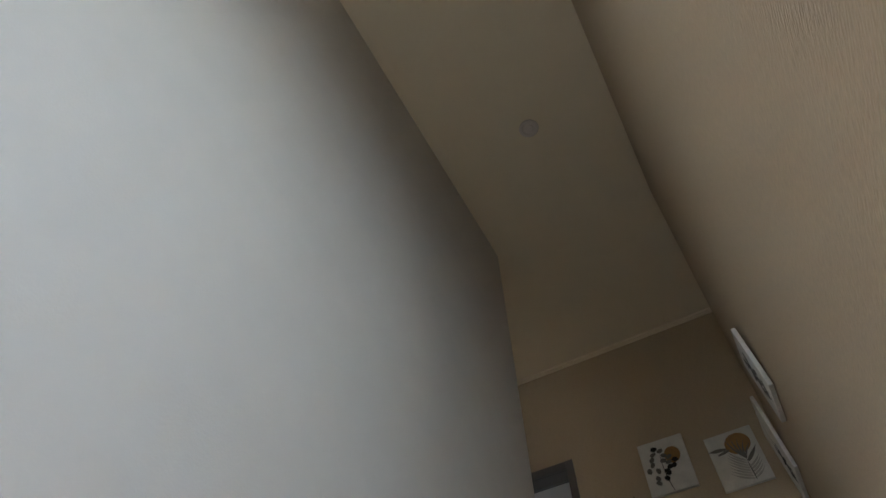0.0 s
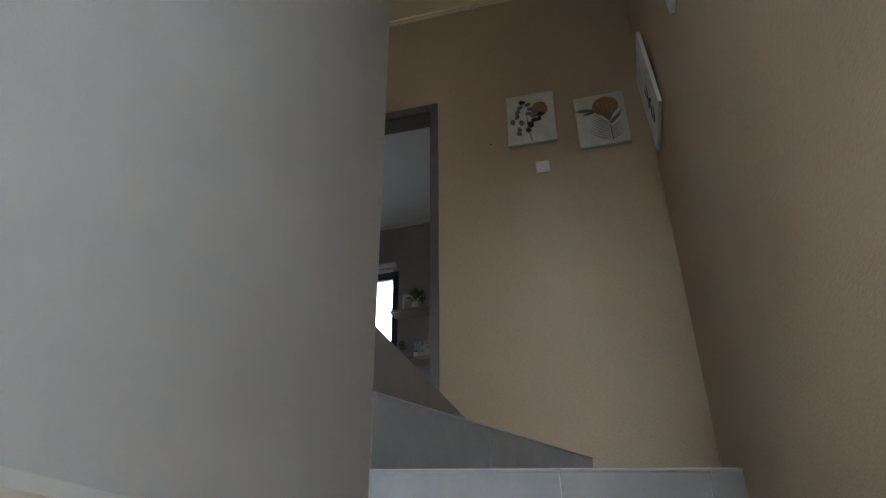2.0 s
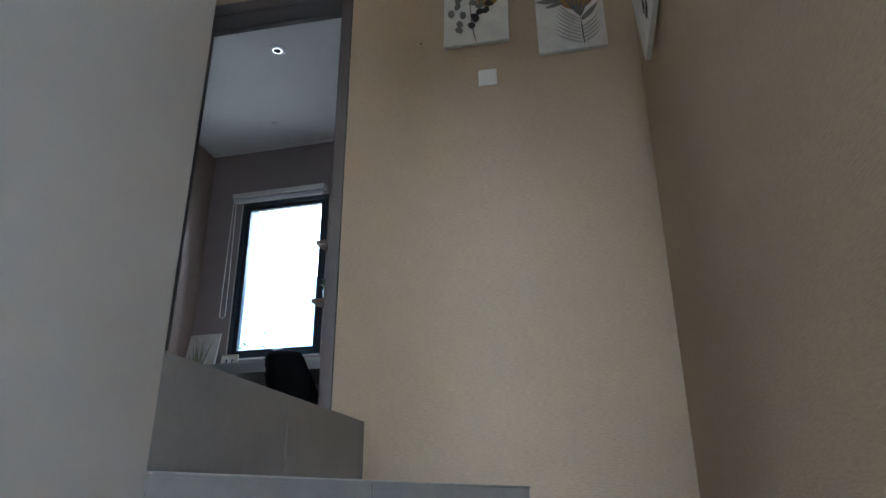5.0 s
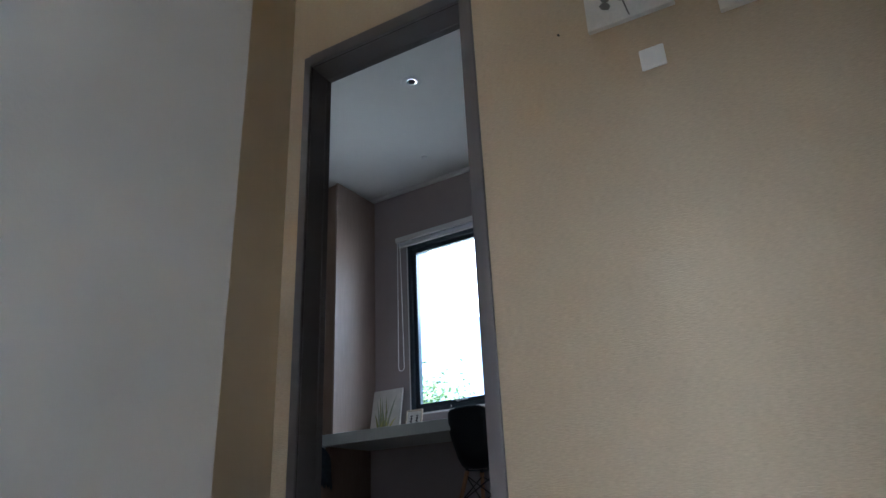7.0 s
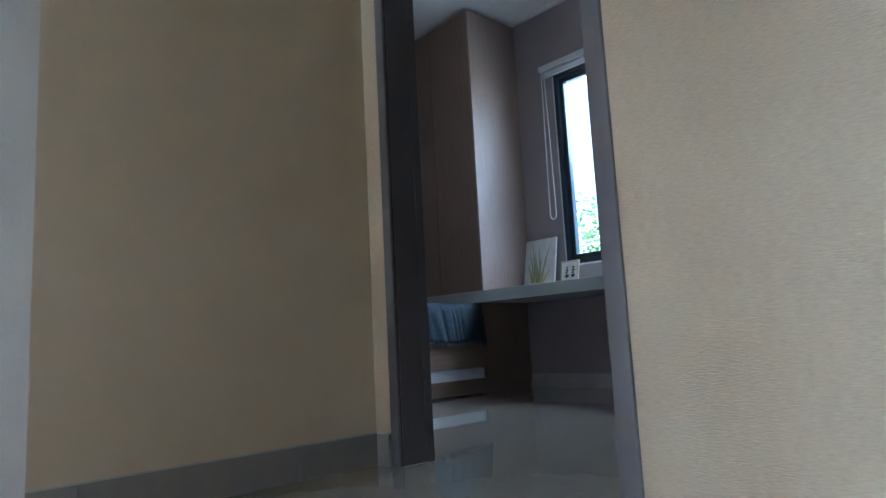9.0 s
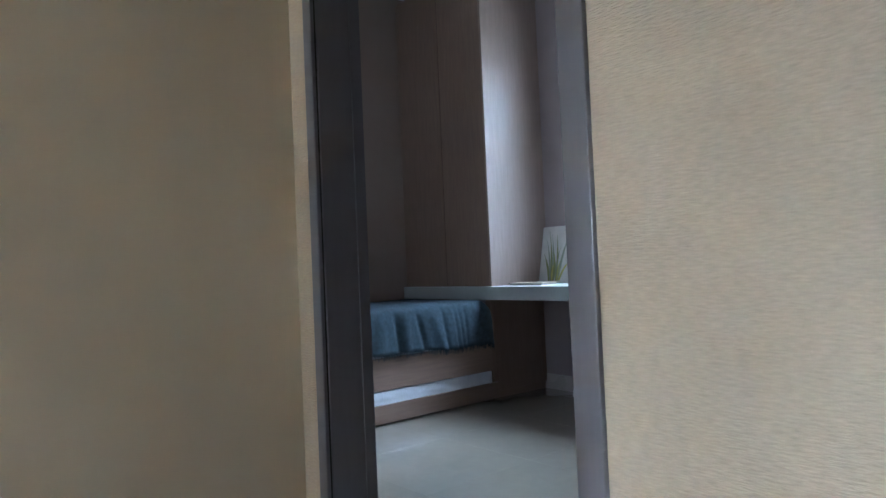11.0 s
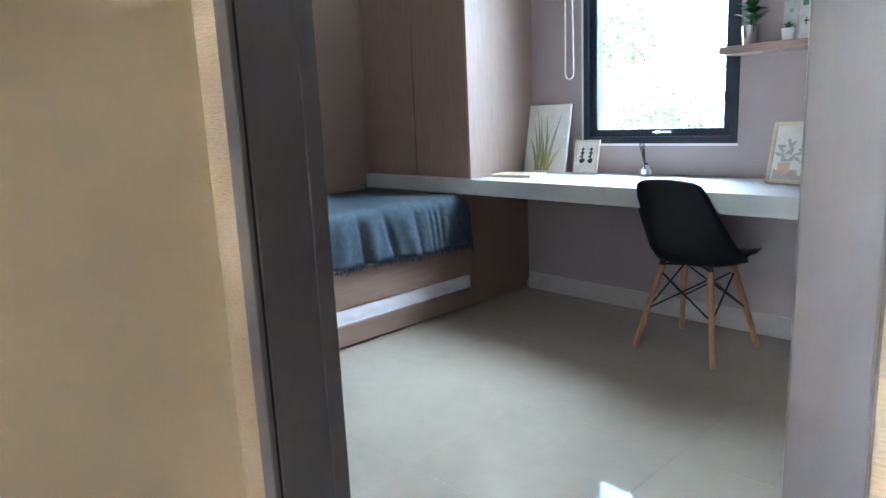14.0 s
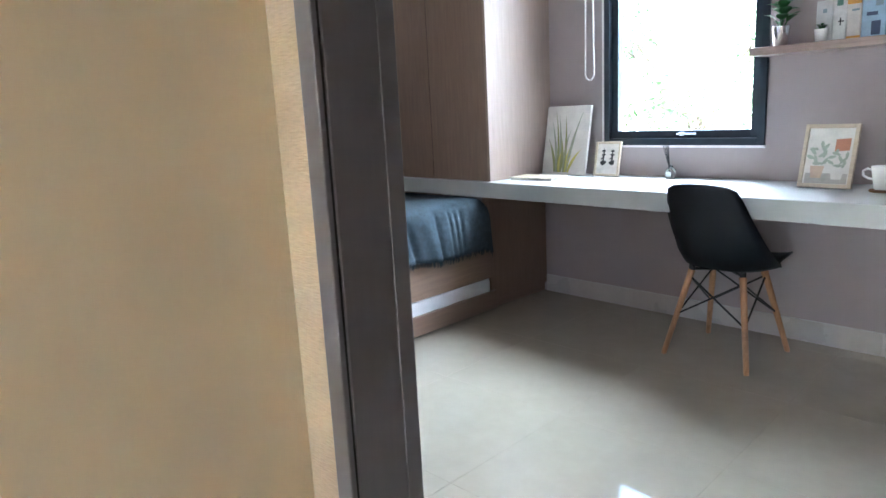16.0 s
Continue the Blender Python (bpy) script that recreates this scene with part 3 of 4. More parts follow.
# ---- throw on the bed ----
def throw_blanket():
    y0, y1 = 0.80, 2.192
    edge, top = BX + 0.004, 0.648
    path = [(-0.80, 0), (-0.6, 0), (-0.45, 0), (-0.3, 0), (-0.2, 0), (-0.12, 0), (-0.07, -0.002), (-0.045, -0.006), (-0.025, -0.016), (-0.010, -0.032), (0.0, -0.055), (0.006, -0.09), (0.009, -0.13), (0.011, -0.17), (0.012, -0.21), (0.013, -0.24), (0.013, -0.262)]
    # crease centre, slant, width, depth
    creases = tuple((c + 0.07, *rest) for c, *rest in ((0.86, 0.03, 0.03, -0.9), (0.98, -0.02, 0.04, 0.8), (1.10, 0.05, 0.025, -0.9), (1.25, -0.04, 0.05, 0.9), (1.345, 0.02, 0.022, -1.2), (1.42, 0.0, 0.035, 0.9), (1.50, 0.05, 0.020, -1.2), (1.60, 0.08, 0.035, 0.8),
               (1.70, 0.03, 0.016, -0.8), (1.80, 0.02, 0.012, -0.5), (1.84, 0.02, 0.012, -0.5), (1.89, 0.0, 0.012, -0.4)))
    bm = bmesh.new()
    ny = 170
    grid = []
    for j in range(ny + 1):
        v = j / ny
        y = y0 + (y1 - y0) * v
        end = max(0.0, (v - 0.955) / 0.045)
        row = []
        for i, (dx, dz) in enumerate(path):
            hang = max(0, -dz) / 0.26
            sway = y + 0.05 * hang * noise.noise((y * 2.5, 1, 0))
            fold = sum(a * math.exp(-((sway - c - s_ * hang) / w) ** 2) for c, s_, w, a in creases)
            fold += 0.22 * noise.noise((y * 8, 0.3, hang * 0.8)) + 0.16 * noise.noise((y * 19, 4.0 + 2.5 * hang, 0))
            flat = noise.noise((dx * 5, y * 4, 7)) * 0.006 + noise.noise((dx * 14, y * 12, 2)) * 0.003
            x = edge + dx + fold * 0.017 * min(1, hang * 2.6) + 0.012 * hang
            z = top + dz * (1.0 + 0.04 * noise.noise((y * 3, 9, 0)) + 0.06 - 0.14 * (1 - v)) + flat - 0.03 * end * end
            row.append(bm.verts.new((x, y, z)))
        grid.append(row)
    for a, b in zip(grid, grid[1:]):
        for i in range(len(path) - 1):
            bm.faces.new((a[i], a[i + 1], b[i + 1], b[i]))
    hem = [v.co.copy() for v in (r[-1] for r in grid)]
    th = empty("throw_blanket", (0, 0, 0), "slate blue woven throw with a fringe draped over the mattress", "blanket")
    cl = part("cloth", bm, BLANKET, th, smooth=True)
    m = cl.modifiers.new("thick", "SOLIDIFY")
    m.thickness, m.offset = 0.004, 1
    fr = bmesh.new()
    rnd = random.Random(5)
    for a, b in zip(hem, hem[1:]):
        for f in (0.1, 0.55):
            p = a.lerp(b, f)
            tube(fr, [p + Vector((0, 0, 0.004)), p + Vector((rnd.uniform(-0.002, 0.004), rnd.uniform(-0.006, 0.006), -rnd.uniform(0.016, 0.034)))], 0.0021, 4, r_end=0.0009)
    part("fringe", fr, BLANKET, th)


throw_blanket()


# ---- flat pictures: local x right, z up, front at -y ----
def colour(name, c, rough=0.8):
    return mat(name, c, rough, var=0.10, scale=25)


OCHRE = colour("ochre_paint", (0.36, 0.20, 0.07))
INK = colour("ink_black", (0.025, 0.024, 0.024))
GREYLEAF = colour("grey_leaf_paint", (0.17, 0.155, 0.14))
PALELEAF = colour("pale_leaf_paint", (0.45, 0.42, 0.37))
OLIVE = colour("olive_paint", (0.28, 0.29, 0.12))
SAGE = colour("sage_paint", (0.33, 0.36, 0.26))
YELLOWG = colour("yellow_green_paint", (0.52, 0.47, 0.13))
PALEWOOD = mat("pale_wood", (0.60, 0.50, 0.36), 0.55, var=0.08, scale=12, stretch=(1, 6, 6))
TERRACOTTA = colour("terracotta_print", (0.50, 0.22, 0.13))
CREAMPRINT = colour("cream_print", (0.70, 0.66, 0.60))
TANPRINT = colour("tan_print", (0.60, 0.45, 0.32))
PALEGREEN = colour("pale_green_print", (0.38, 0.43, 0.34))


def flat(name, outlines, d, material, parent, label=""):
    """Painted shapes, each an outline of (x, z), as thin layers at depth d."""
    bm = bmesh.new()
    for i, pts in enumerate(outlines):
        y = -d - 0.00012 * (i % 7)
        vs = [bm.verts.new((x, y, z)) for x, z in pts]
        back = [bm.verts.new((x, -d + 0.0015, z)) for x, z in pts]
        bm.faces.new(vs)
        for k in range(len(pts)):
            bm.faces.new((vs[k], vs[(k + 1) % len(pts)], back[(k + 1) % len(pts)], back[k]))
    return part(name, bm, material, parent, label)


def oval(cx, cz, rx, rz, rot=0.0, n=14, jag=0.0, seed=0):
    rnd = random.Random(seed)
    c, s_ = math.cos(rot), math.sin(rot)
    out = []
    for k in range(n):
        a = 2 * math.pi * k / n
        f = 1 + rnd.uniform(-jag, jag)
        x, z = rx * math.cos(a) * f, rz * math.sin(a) * f
        out.append((cx + x * c - z * s_, cz + x * s_ + z * c))
    return out


def blade(x0, z0, x1, z1, w, bend=0.0, n=10):
    """A pointed leaf from root to tip, bent sideways."""
    d = Vector((x1 - x0, z1 - z0))
    nr = Vector((-d.y, d.x)).normalized()
    l, r = [], []
    for k in range(n + 1):
        t = k / n
        p = Vector((x0, z0)) + d * t + nr * bend * 4 * t * (1 - t)
        h = w * (0.35 + 0.65 * math.sin(math.pi * min(1, t * 0.9 + 0.12))) * (1 - t ** 3) / 2 + 0.0004
        l.append(tuple(p + nr * h))
        r.append(tuple(p - nr * h))
    return l + r[::-1]


def canvas(name, place, w, h, depth, label, tilt=0.0, rz=0.0, roll=0.0):
    c = empty(name, place, label, "picture")
    c.matrix_world = pose(*place, 0, 0, rz) @ pose(0, 0, 0, tilt, roll, 0)
    part("canvas", boxes((-w / 2, w / 2, -depth, 0, 0, h), bevel=0.003), CANVAS, c)
    return c


# two canvases over the switch
c1 = canvas("leaf_painting", (0.661, -0.003, 1.650), 0.300, 0.390, 0.022, "square canvas with dark leaves and an ochre disc on the wallpaper", roll=0.8)
flat("sun_disc", [oval(0.055, 0.255, 0.052, 0.060, n=24)], 0.0226, OCHRE, c1)
spots = [(-0.05, 0.325), (-0.015, 0.305), (-0.065, 0.290), (-0.082, 0.255), (-0.085, 0.22), (-0.115, 0.18), (-0.06, 0.165), (-0.075, 0.115), (-0.078, 0.082), (0.0, 0.265), (-0.012, 0.23), (0.02, 0.21), (0.03, 0.245)]
flat("grey_leaves", [oval(x, z, 0.021, 0.015, 0.3 * i, jag=0.12, seed=i) for i, (x, z) in enumerate(spots)], 0.0232, GREYLEAF, c1)
flat("dark_leaves", [oval(x, z, 0.020, 0.016, 0.5 * i, jag=0.12, seed=40 + i) for i, (x, z) in enumerate([(-0.052, 0.33), (0.02, 0.175), (0.048, 0.178), (0.0, 0.135), (-0.02, 0.10), (-0.005, 0.15), (0.062, 0.215)])], 0.0240, INK, c1)
flat("stem", [blade(0.0, 0.01, -0.02, 0.30, 0.006, 0.012)], 0.0228, GREYLEAF, c1)
c2 = canvas("palm_painting", (1.087, -0.003, 1.548), 0.297, 0.386, 0.022, "square canvas with a pale palm leaf and an ochre disc", roll=-0.6)
flat("sun_disc", [oval(0.035, 0.285, 0.078, 0.075, n=26)], 0.0226, OCHRE, c2)
flat("pale_fronds", [blade(0.04, 0.03 + 0.018 * i, -0.075 + 0.004 * i, 0.10 + 0.022 * i, 0.012, 0.008) for i in range(8)] + [blade(0.045, 0.03 + 0.02 * i, 0.125, 0.09 + 0.022 * i, 0.012, -0.008) for i in range(5)], 0.0232, PALELEAF, c2)
flat("dark_fronds", [blade(0.048, 0.17, -0.03 + 0.035 * i, 0.335 - 0.004 * i * i, 0.011, 0.01) for i in range(5)] + [blade(0.05, 0.15, 0.13, 0.24, 0.024, -0.004), blade(0.05, 0.02, 0.045, 0.18, 0.007)], 0.0238, GREYLEAF, c2)
flat("grey_wash", [oval(-0.09, 0.275, 0.055, 0.012, -0.1, jag=0.15, seed=3), oval(-0.06, 0.25, 0.04, 0.010, 0.2, jag=0.15, seed=4)], 0.0234, GREYLEAF, c2)
# canvases on the side wall
for k, (xw, yc, z0, w, h) in enumerate(((XR + 0.014, -0.83, 0.985, 0.34, 0.42), (XR - 0.002, -1.83, 0.72, 0.22, 0.29))):
    cs = canvas("botanical_painting", (xw, yc, z0), w, h, 0.018, "white canvas with grey botanical drawing on the side wall", rz=-90.0, tilt=4.0)
    flat("leaves", [oval(0.03 * math.sin(i * 2.1), 0.05 + 0.022 * i, 0.028, 0.013, 0.6 * i, jag=0.1, seed=i + 9 * k) for i in range(9)], 0.0186, GREYLEAF if k else INK, cs)
    flat("stem", [blade(0.0, 0.02, 0.0, h - 0.05, 0.008, 0.02)], 0.0183, INK, cs)

sw = empty("light_switch", (0.706, 0, 1.472), "white square light switch on beige wallpaper", "switch")
part("plate", boxes((-0.041, 0.041, -0.010, 0, -0.041, 0.041), bevel=0.004), WHITEP, sw)
part("rocker", boxes((0.006, 0.034, -0.0135, -0.009, -0.032, 0.032), bevel=0.002), WHITEP, sw)
solid("wall_nail", tube(bmesh.new(), [(0.398, 0.0, 1.707), (0.398, -0.006, 1.707)], 0.004, 8), INK, "small dark nail in the wallpaper", "nail")


DULLRING = mat("dull_plastic", (0.68, 0.60, 0.54), 0.5, var=0.05, scale=9)


def downlight(place, label, bulb, ring, k):
    d = empty("downlight", place, label, "downlight", "recessed ceiling lights")
    part("trim_ring", lathe(bmesh.new(), [(0.038, 0.0), (0.040, -0.005), (0.056 * k, -0.006), (0.061 * k, 0.0)], 32), ring, d, smooth=True)
    part("reflector", lathe(bmesh.new(), [(0.001, -0.0012), (0.038, -0.001), (0.039, 0.0)], 24), CHROME if bulb is INK else bulb, d)
    part("bulb", lathe(bmesh.new(), [(0.001, -0.006), (0.022, -0.005), (0.028, -0.0015)], 20), bulb, d)


downlight((0.760, -2.05, CEILZ), "round off-white recessed downlight, switched off, in the stair ceiling", DULLRING, DULLRING, 1.0)
downlight((-1.062, 1.36, ROOMZ), "white ringed recessed downlight in the bedroom ceiling", INK, WHITEP, 1.25)
sd = empty("smoke_detector", (-1.522, 2.298, ROOMZ), "small round ceiling detector near the window", "detector")
part("housing", lathe(bmesh.new(), [(0.026, 0.0), (0.025, -0.008), (0.016, -0.014), (0.001, -0.015)], 24), WHITEP, sd, smooth=True)

# ---- roller blind ----
room_axis = set(bpy.data.objects)
bl = empty("roller_blind", (-1.60, RY - 0.04, 2.437), "rolled-up pale roller blind above the window", "blind")
part("cassette", boxes((-0.475, 0.45, -0.035, 0.038, -0.035, 0.012), bevel=0.006), WHITEP, bl)
part("roll", tube(bmesh.new(), [(-0.455, -0.004, -0.052), (0.43, -0.004, -0.052)], 0.019, 14), SHEET, bl, smooth=True)
part("bottom_bar", boxes((-0.45, 0.425, -0.014, -0.004, -0.088, -0.071), bevel=0.003), WHITEP, bl)
lo = [(-0.47 + 0.028 * (1 - math.cos(a)), -0.02, -1.155 - 0.034 * math.sin(a)) for a in [math.pi * k / 10 for k in range(11)]]
part("pull_cord", tube(bmesh.new(), [(-0.458, -0.02, -0.02), (-0.464, -0.02, -0.5), *lo, (-0.424, -0.02, -0.5), (-0.435, -0.02, -0.02)], 0.0042, 7), WHITEP, bl, smooth=True)

# ---- things on the desk ----
art = canvas("plant_painting", (-2.190, 2.625, DZ + 0.001), 0.295, 0.385, 0.018, "white canvas with a snake plant leaning behind the desk", tilt=-11.0)
for nm, m_, specs in (("sage_leaves", SAGE, [(-0.05, -0.105, 0.30, 0.016), (-0.03, -0.06, 0.335, 0.017), (0.0, 0.03, 0.25, 0.016), (0.02, 0.10, 0.345, 0.018)]),
                      ("olive_leaves", OLIVE, [(-0.06, -0.12, 0.20, 0.018), (-0.04, -0.085, 0.36, 0.013), (0.0, -0.015, 0.33, 0.016), (-0.02, -0.035, 0.22, 0.02)]),
                      ("yellow_leaves", YELLOWG, [(0.01, 0.06, 0.20, 0.016), (0.03, 0.115, 0.145, 0.017), (-0.03, -0.01, 0.15, 0.016), (0.02, 0.05, 0.11, 0.018)])):
    flat(nm, [blade(a, 0.012, b, c, w, 0.012 * (1 if b > a else -1)) for a, b, c, w in specs], 0.0186, m_, art)


def frame_stand(name, place, w, h, rim, tilt, rz, label, wood):
    f = empty(name, place, label, "picture frame")
    f.matrix_world = pose(*place, 0, 0, rz) @ pose(0, 0, 0, tilt, 0, 0)
    for a in ((-w / 2, -w / 2 + rim, 0, h), (w / 2 - rim, w / 2, 0, h), (-w / 2 + rim, w / 2 - rim, 0, rim), (-w / 2 + rim, w / 2 - rim, h - rim, h)):
        part("frame_bar", boxes((a[0], a[1], -0.016, 0, a[2], a[3]), bevel=0.002), wood, f)
    part("print", boxes((-w / 2 + rim, w / 2 - rim, -0.007, -0.002, rim, h - rim)), CREAMPRINT if rim < 0.015 else CANVAS, f)
    return f


f2 = frame_stand("photo_frame", (-1.915, 2.630, DZ + 0.001), 0.150, 0.185, 0.012, -13.0, 4.0, "pale wooden frame with two small black drawings", PALEWOOD)
for k, x in enumerate((-0.026, 0.026)):
    flat("drawing", [oval(x, 0.072, 0.017, 0.013, 0.2, jag=0.2, seed=k), blade(x, 0.08, x, 0.15, 0.010), oval(x, 0.115, 0.013, 0.006), oval(x, 0.135, 0.011, 0.006), oval(x - 0.008, 0.095, 0.008, 0.004, 0.6)], 0.0075, INK, f2, "black plant drawing")
f3 = frame_stand("picture_frame", (-0.812, 2.530, DZ + 0.001), 0.205, 0.262, 0.016, -15.0, -3.0, "pale wooden frame with a potted plant print, propped on the desk", PALEWOOD)
flat("print_table", [[(-0.08, 0.018), (0.08, 0.018), (0.08, 0.06), (-0.08, 0.06)]], 0.0073, PALELEAF, f3)
flat("print_pot", [[(-0.058, 0.04), (-0.018, 0.04), (-0.01, 0.09), (-0.064, 0.09)]], 0.0082, TANPRINT, f3)
flat("print_pot", [[(0.022, 0.036), (0.058, 0.036), (0.068, 0.085), (0.012, 0.085)]], 0.0082, CANVAS, f3)
flat("print_leaves", [oval(-0.04 + 0.03 * math.sin(i * 1.7), 0.10 + 0.0085 * i, 0.018, 0.007, i * 0.9, jag=0.2, seed=i) for i in range(10)] + [oval(0.04 + 0.03 * math.sin(i * 2.3), 0.092 + 0.007 * i, 0.016, 0.006, i * 1.3, jag=0.2, seed=i + 20) for i in range(9)], 0.0078, PALEGREEN, f3)
flat("print_patch", [[(0.02, 0.15), (0.075, 0.155), (0.075, 0.205), (0.02, 0.20)]], 0.0076, TERRACOTTA, f3)

nb = empty("notebook", (-2.195, 2.40, DZ + 0.001), "thin pale notebook lying by the cabinet", "notebook", rz=6)
part("pages", boxes((-0.13, 0.13, -0.08, 0.08, 0.0, 0.012), bevel=0.002), CANVAS, nb)
part("cover", boxes((-0.135, 0.135, -0.084, 0.084, 0.0125, 0.0155), bevel=0.001), PALEWOOD, nb)

df = empty("reed_diffuser", (-1.55, 2.645, DZ + 0.001), "clear glass reed diffuser with black sticks", "diffuser")
part("bottle", lathe(bmesh.new(), [(0.021, 0.0), (0.024, 0.003), (0.024, 0.045), (0.012, 0.056), (0.010, 0.066)], 24), GLASS, df, smooth=True)
part("label", boxes((-0.014, 0.014, -0.0262, -0.0245, 0.012, 0.036)), WHITEP, df, "white label")
for i in range(5):
    part("reed", tube(bmesh.new(), [(0.002 * i - 0.004, 0, 0.01), (-0.012 - 0.009 * i, 0.004 * (i - 2), 0.185 - 0.006 * i)], 0.0018, 5), INK, df)

mug = empty("mug", (-0.600, 2.505, DZ + 0.009), "white flared ceramic mug on a round cork coaster", "mug")
part("cup", lathe(bmesh.new(), [(0.026, 0.0), (0.029, 0.003), (0.042, 0.088), (0.0415, 0.090), (0.039, 0.088), (0.027, 0.006)], 32), CERAMIC, mug, smooth=True)
part("handle", tube(bmesh.new(), [(-0.036, 0, 0.073), (-0.055, 0, 0.079), (-0.069, 0, 0.070), (-0.068, 0, 0.052), (-0.052, 0, 0.042), (-0.032, 0, 0.038)], 0.0048, 8), CERAMIC, mug, smooth=True)
solid("coaster", lathe(bmesh.new(), [(0.043, 0.0), (0.045, 0.002), (0.045, 0.006), (0.043, 0.008)], 32, (-0.600, 2.505, DZ + 0.0005)), mat("cork", (0.34, 0.19, 0.10), 0.9, var=0.2, scale=60), "round brown cork coaster", "coaster")

pc = empty("pencil_cup", (-0.455, 2.46, DZ + 0.001), "black wire mesh cup full of coloured pens", "pencil cup")
part("base", lathe(bmesh.new(), [(0.038, 0.0), (0.039, 0.003), (0.001, 0.0035)], 24), WIRE, pc)
part("rim", tube(bmesh.new(), [(0.039 * math.cos(a), 0.039 * math.sin(a), 0.098) for a in [2 * math.pi * k / 24 for k in range(24)]], 0.0022, 6, closed=True), WIRE, pc)
mesh_bm = bmesh.new()
for k in range(44):
    a = 2 * math.pi * k / 44
    for d in (0.55, -0.55):
        tube(mesh_bm, [(0.0385 * math.cos(a + d * t), 0.0385 * math.sin(a + d * t), 0.002 + 0.096 * t) for t in (0, 0.34, 0.67, 1)], 0.0009, 3)
part("wire_mesh", mesh_bm, WIRE, pc)
for i, c in enumerate([(0.75, 0.55, 0.03), (0.72, 0.12, 0.08), (0.8, 0.25, 0.05), (0.10, 0.30, 0.55), (0.75, 0.6, 0.05), (0.70, 0.08, 0.12), (0.12, 0.45, 0.25)]):
    a = i * 0.9
    part("pen", tube(bmesh.new(), [(0.012 * math.cos(a), 0.012 * math.sin(a), 0.005), (0.030 * math.cos(a), 0.030 * math.sin(a), 0.128 + 0.006 * (i % 3))], 0.0052, 8), colour("pen_plastic", c, 0.4), pc)

ck = empty("alarm_clock", (-0.315, 2.495, DZ + 0.001), "white twin bell alarm clock with a pale dial", "clock", rz=-16)
part("case", tube(bmesh.new(), [(0, -0.018, 0.058), (0, 0.024, 0.058)], 0.048, 32), WHITEP, ck, smooth=False)
part("dial", tube(bmesh.new(), [(0, -0.0195, 0.058), (0, -0.0185, 0.058)], 0.041, 32), CANVAS, ck, "pale dial")
part("hour_hand", boxes((-0.0015, 0.0015, -0.0215, -0.0205, 0.057, 0.080)), INK, ck)
part("minute_hand", boxes((0.0, 0.028, -0.0225, -0.0217, 0.0565, 0.0592)), INK, ck)
for sx in (-1, 1):
    part("bell", lathe(bmesh.new(), [(0.019, 0.0), (0.017, 0.009), (0.010, 0.016), (0.001, 0.018)], 20, (sx * 0.026, 0, 0.105)), CHROME, ck, smooth=True)
    part("foot", tube(bmesh.new(), [(sx * 0.03, 0, 0.0), (sx * 0.024, 0, 0.022)], 0.005, 8), CHROME, ck)
part("bow_handle", tube(bmesh.new(), [(0.022 * math.cos(a), 0, 0.118 + 0.018 * math.sin(a)) for a in [math.pi * k / 8 for k in range(9)]], 0.0025, 6), CHROME, ck)
us = empty("power_socket", (-0.235, 2.185, DZ - 0.086), "white socket strip under the desk's front edge", "socket")
part("casing", boxes((-0.05, 0.07, -0.015, 0.03, -0.022, 0.0), bevel=0.004), WHITEP, us)
part("button", tube(bmesh.new(), [(0, -0.010, -0.006), (0, -0.019, -0.006)], 0.006, 10), INK, us)


# ---- shelves ----
def wall_shelf(z):
    return solid("wall_shelf", boxes((-1.150, 0.10, RY - 0.17, RY - 0.001, z - 0.034, z), bevel=0.003), LAMINATE_X, "pale ash laminate floating shelf beside the window", "shelf", group="floating shelves")


SH1, SH2 = 1.322, 1.845
wall_shelf(SH1)
wall_shelf(SH2)


def leaf_mesh(bm, base, tip, width, up, cup=0.2):
    base, tip = Vector(base), Vector(tip)
    d = tip - base
    side = d.cross(Vector(up)).normalized()
    nrm = side.cross(d).normalized()
    n = 6
    mid, l, r = [], [], []
    for k in range(n + 1):
        t = k / n
        p = base + d * t + nrm * cup * d.length * math.sin(math.pi * t) * 0.5
        w = width * math.sin(math.pi * (0.06 + 0.94 * t) ** 0.75) / 2 + 0.0005
        mid.append(bm.verts.new(p))
        l.append(bm.verts.new(p + side * w + nrm * w * 0.25))
        r.append(bm.verts.new(p - side * w + nrm * w * 0.25))
    for k in range(n):
        bm.faces.new((mid[k], mid[k + 1], l[k + 1], l[k]))
        bm.faces.new((mid[k], r[k], r[k + 1], mid[k + 1]))
    return bm


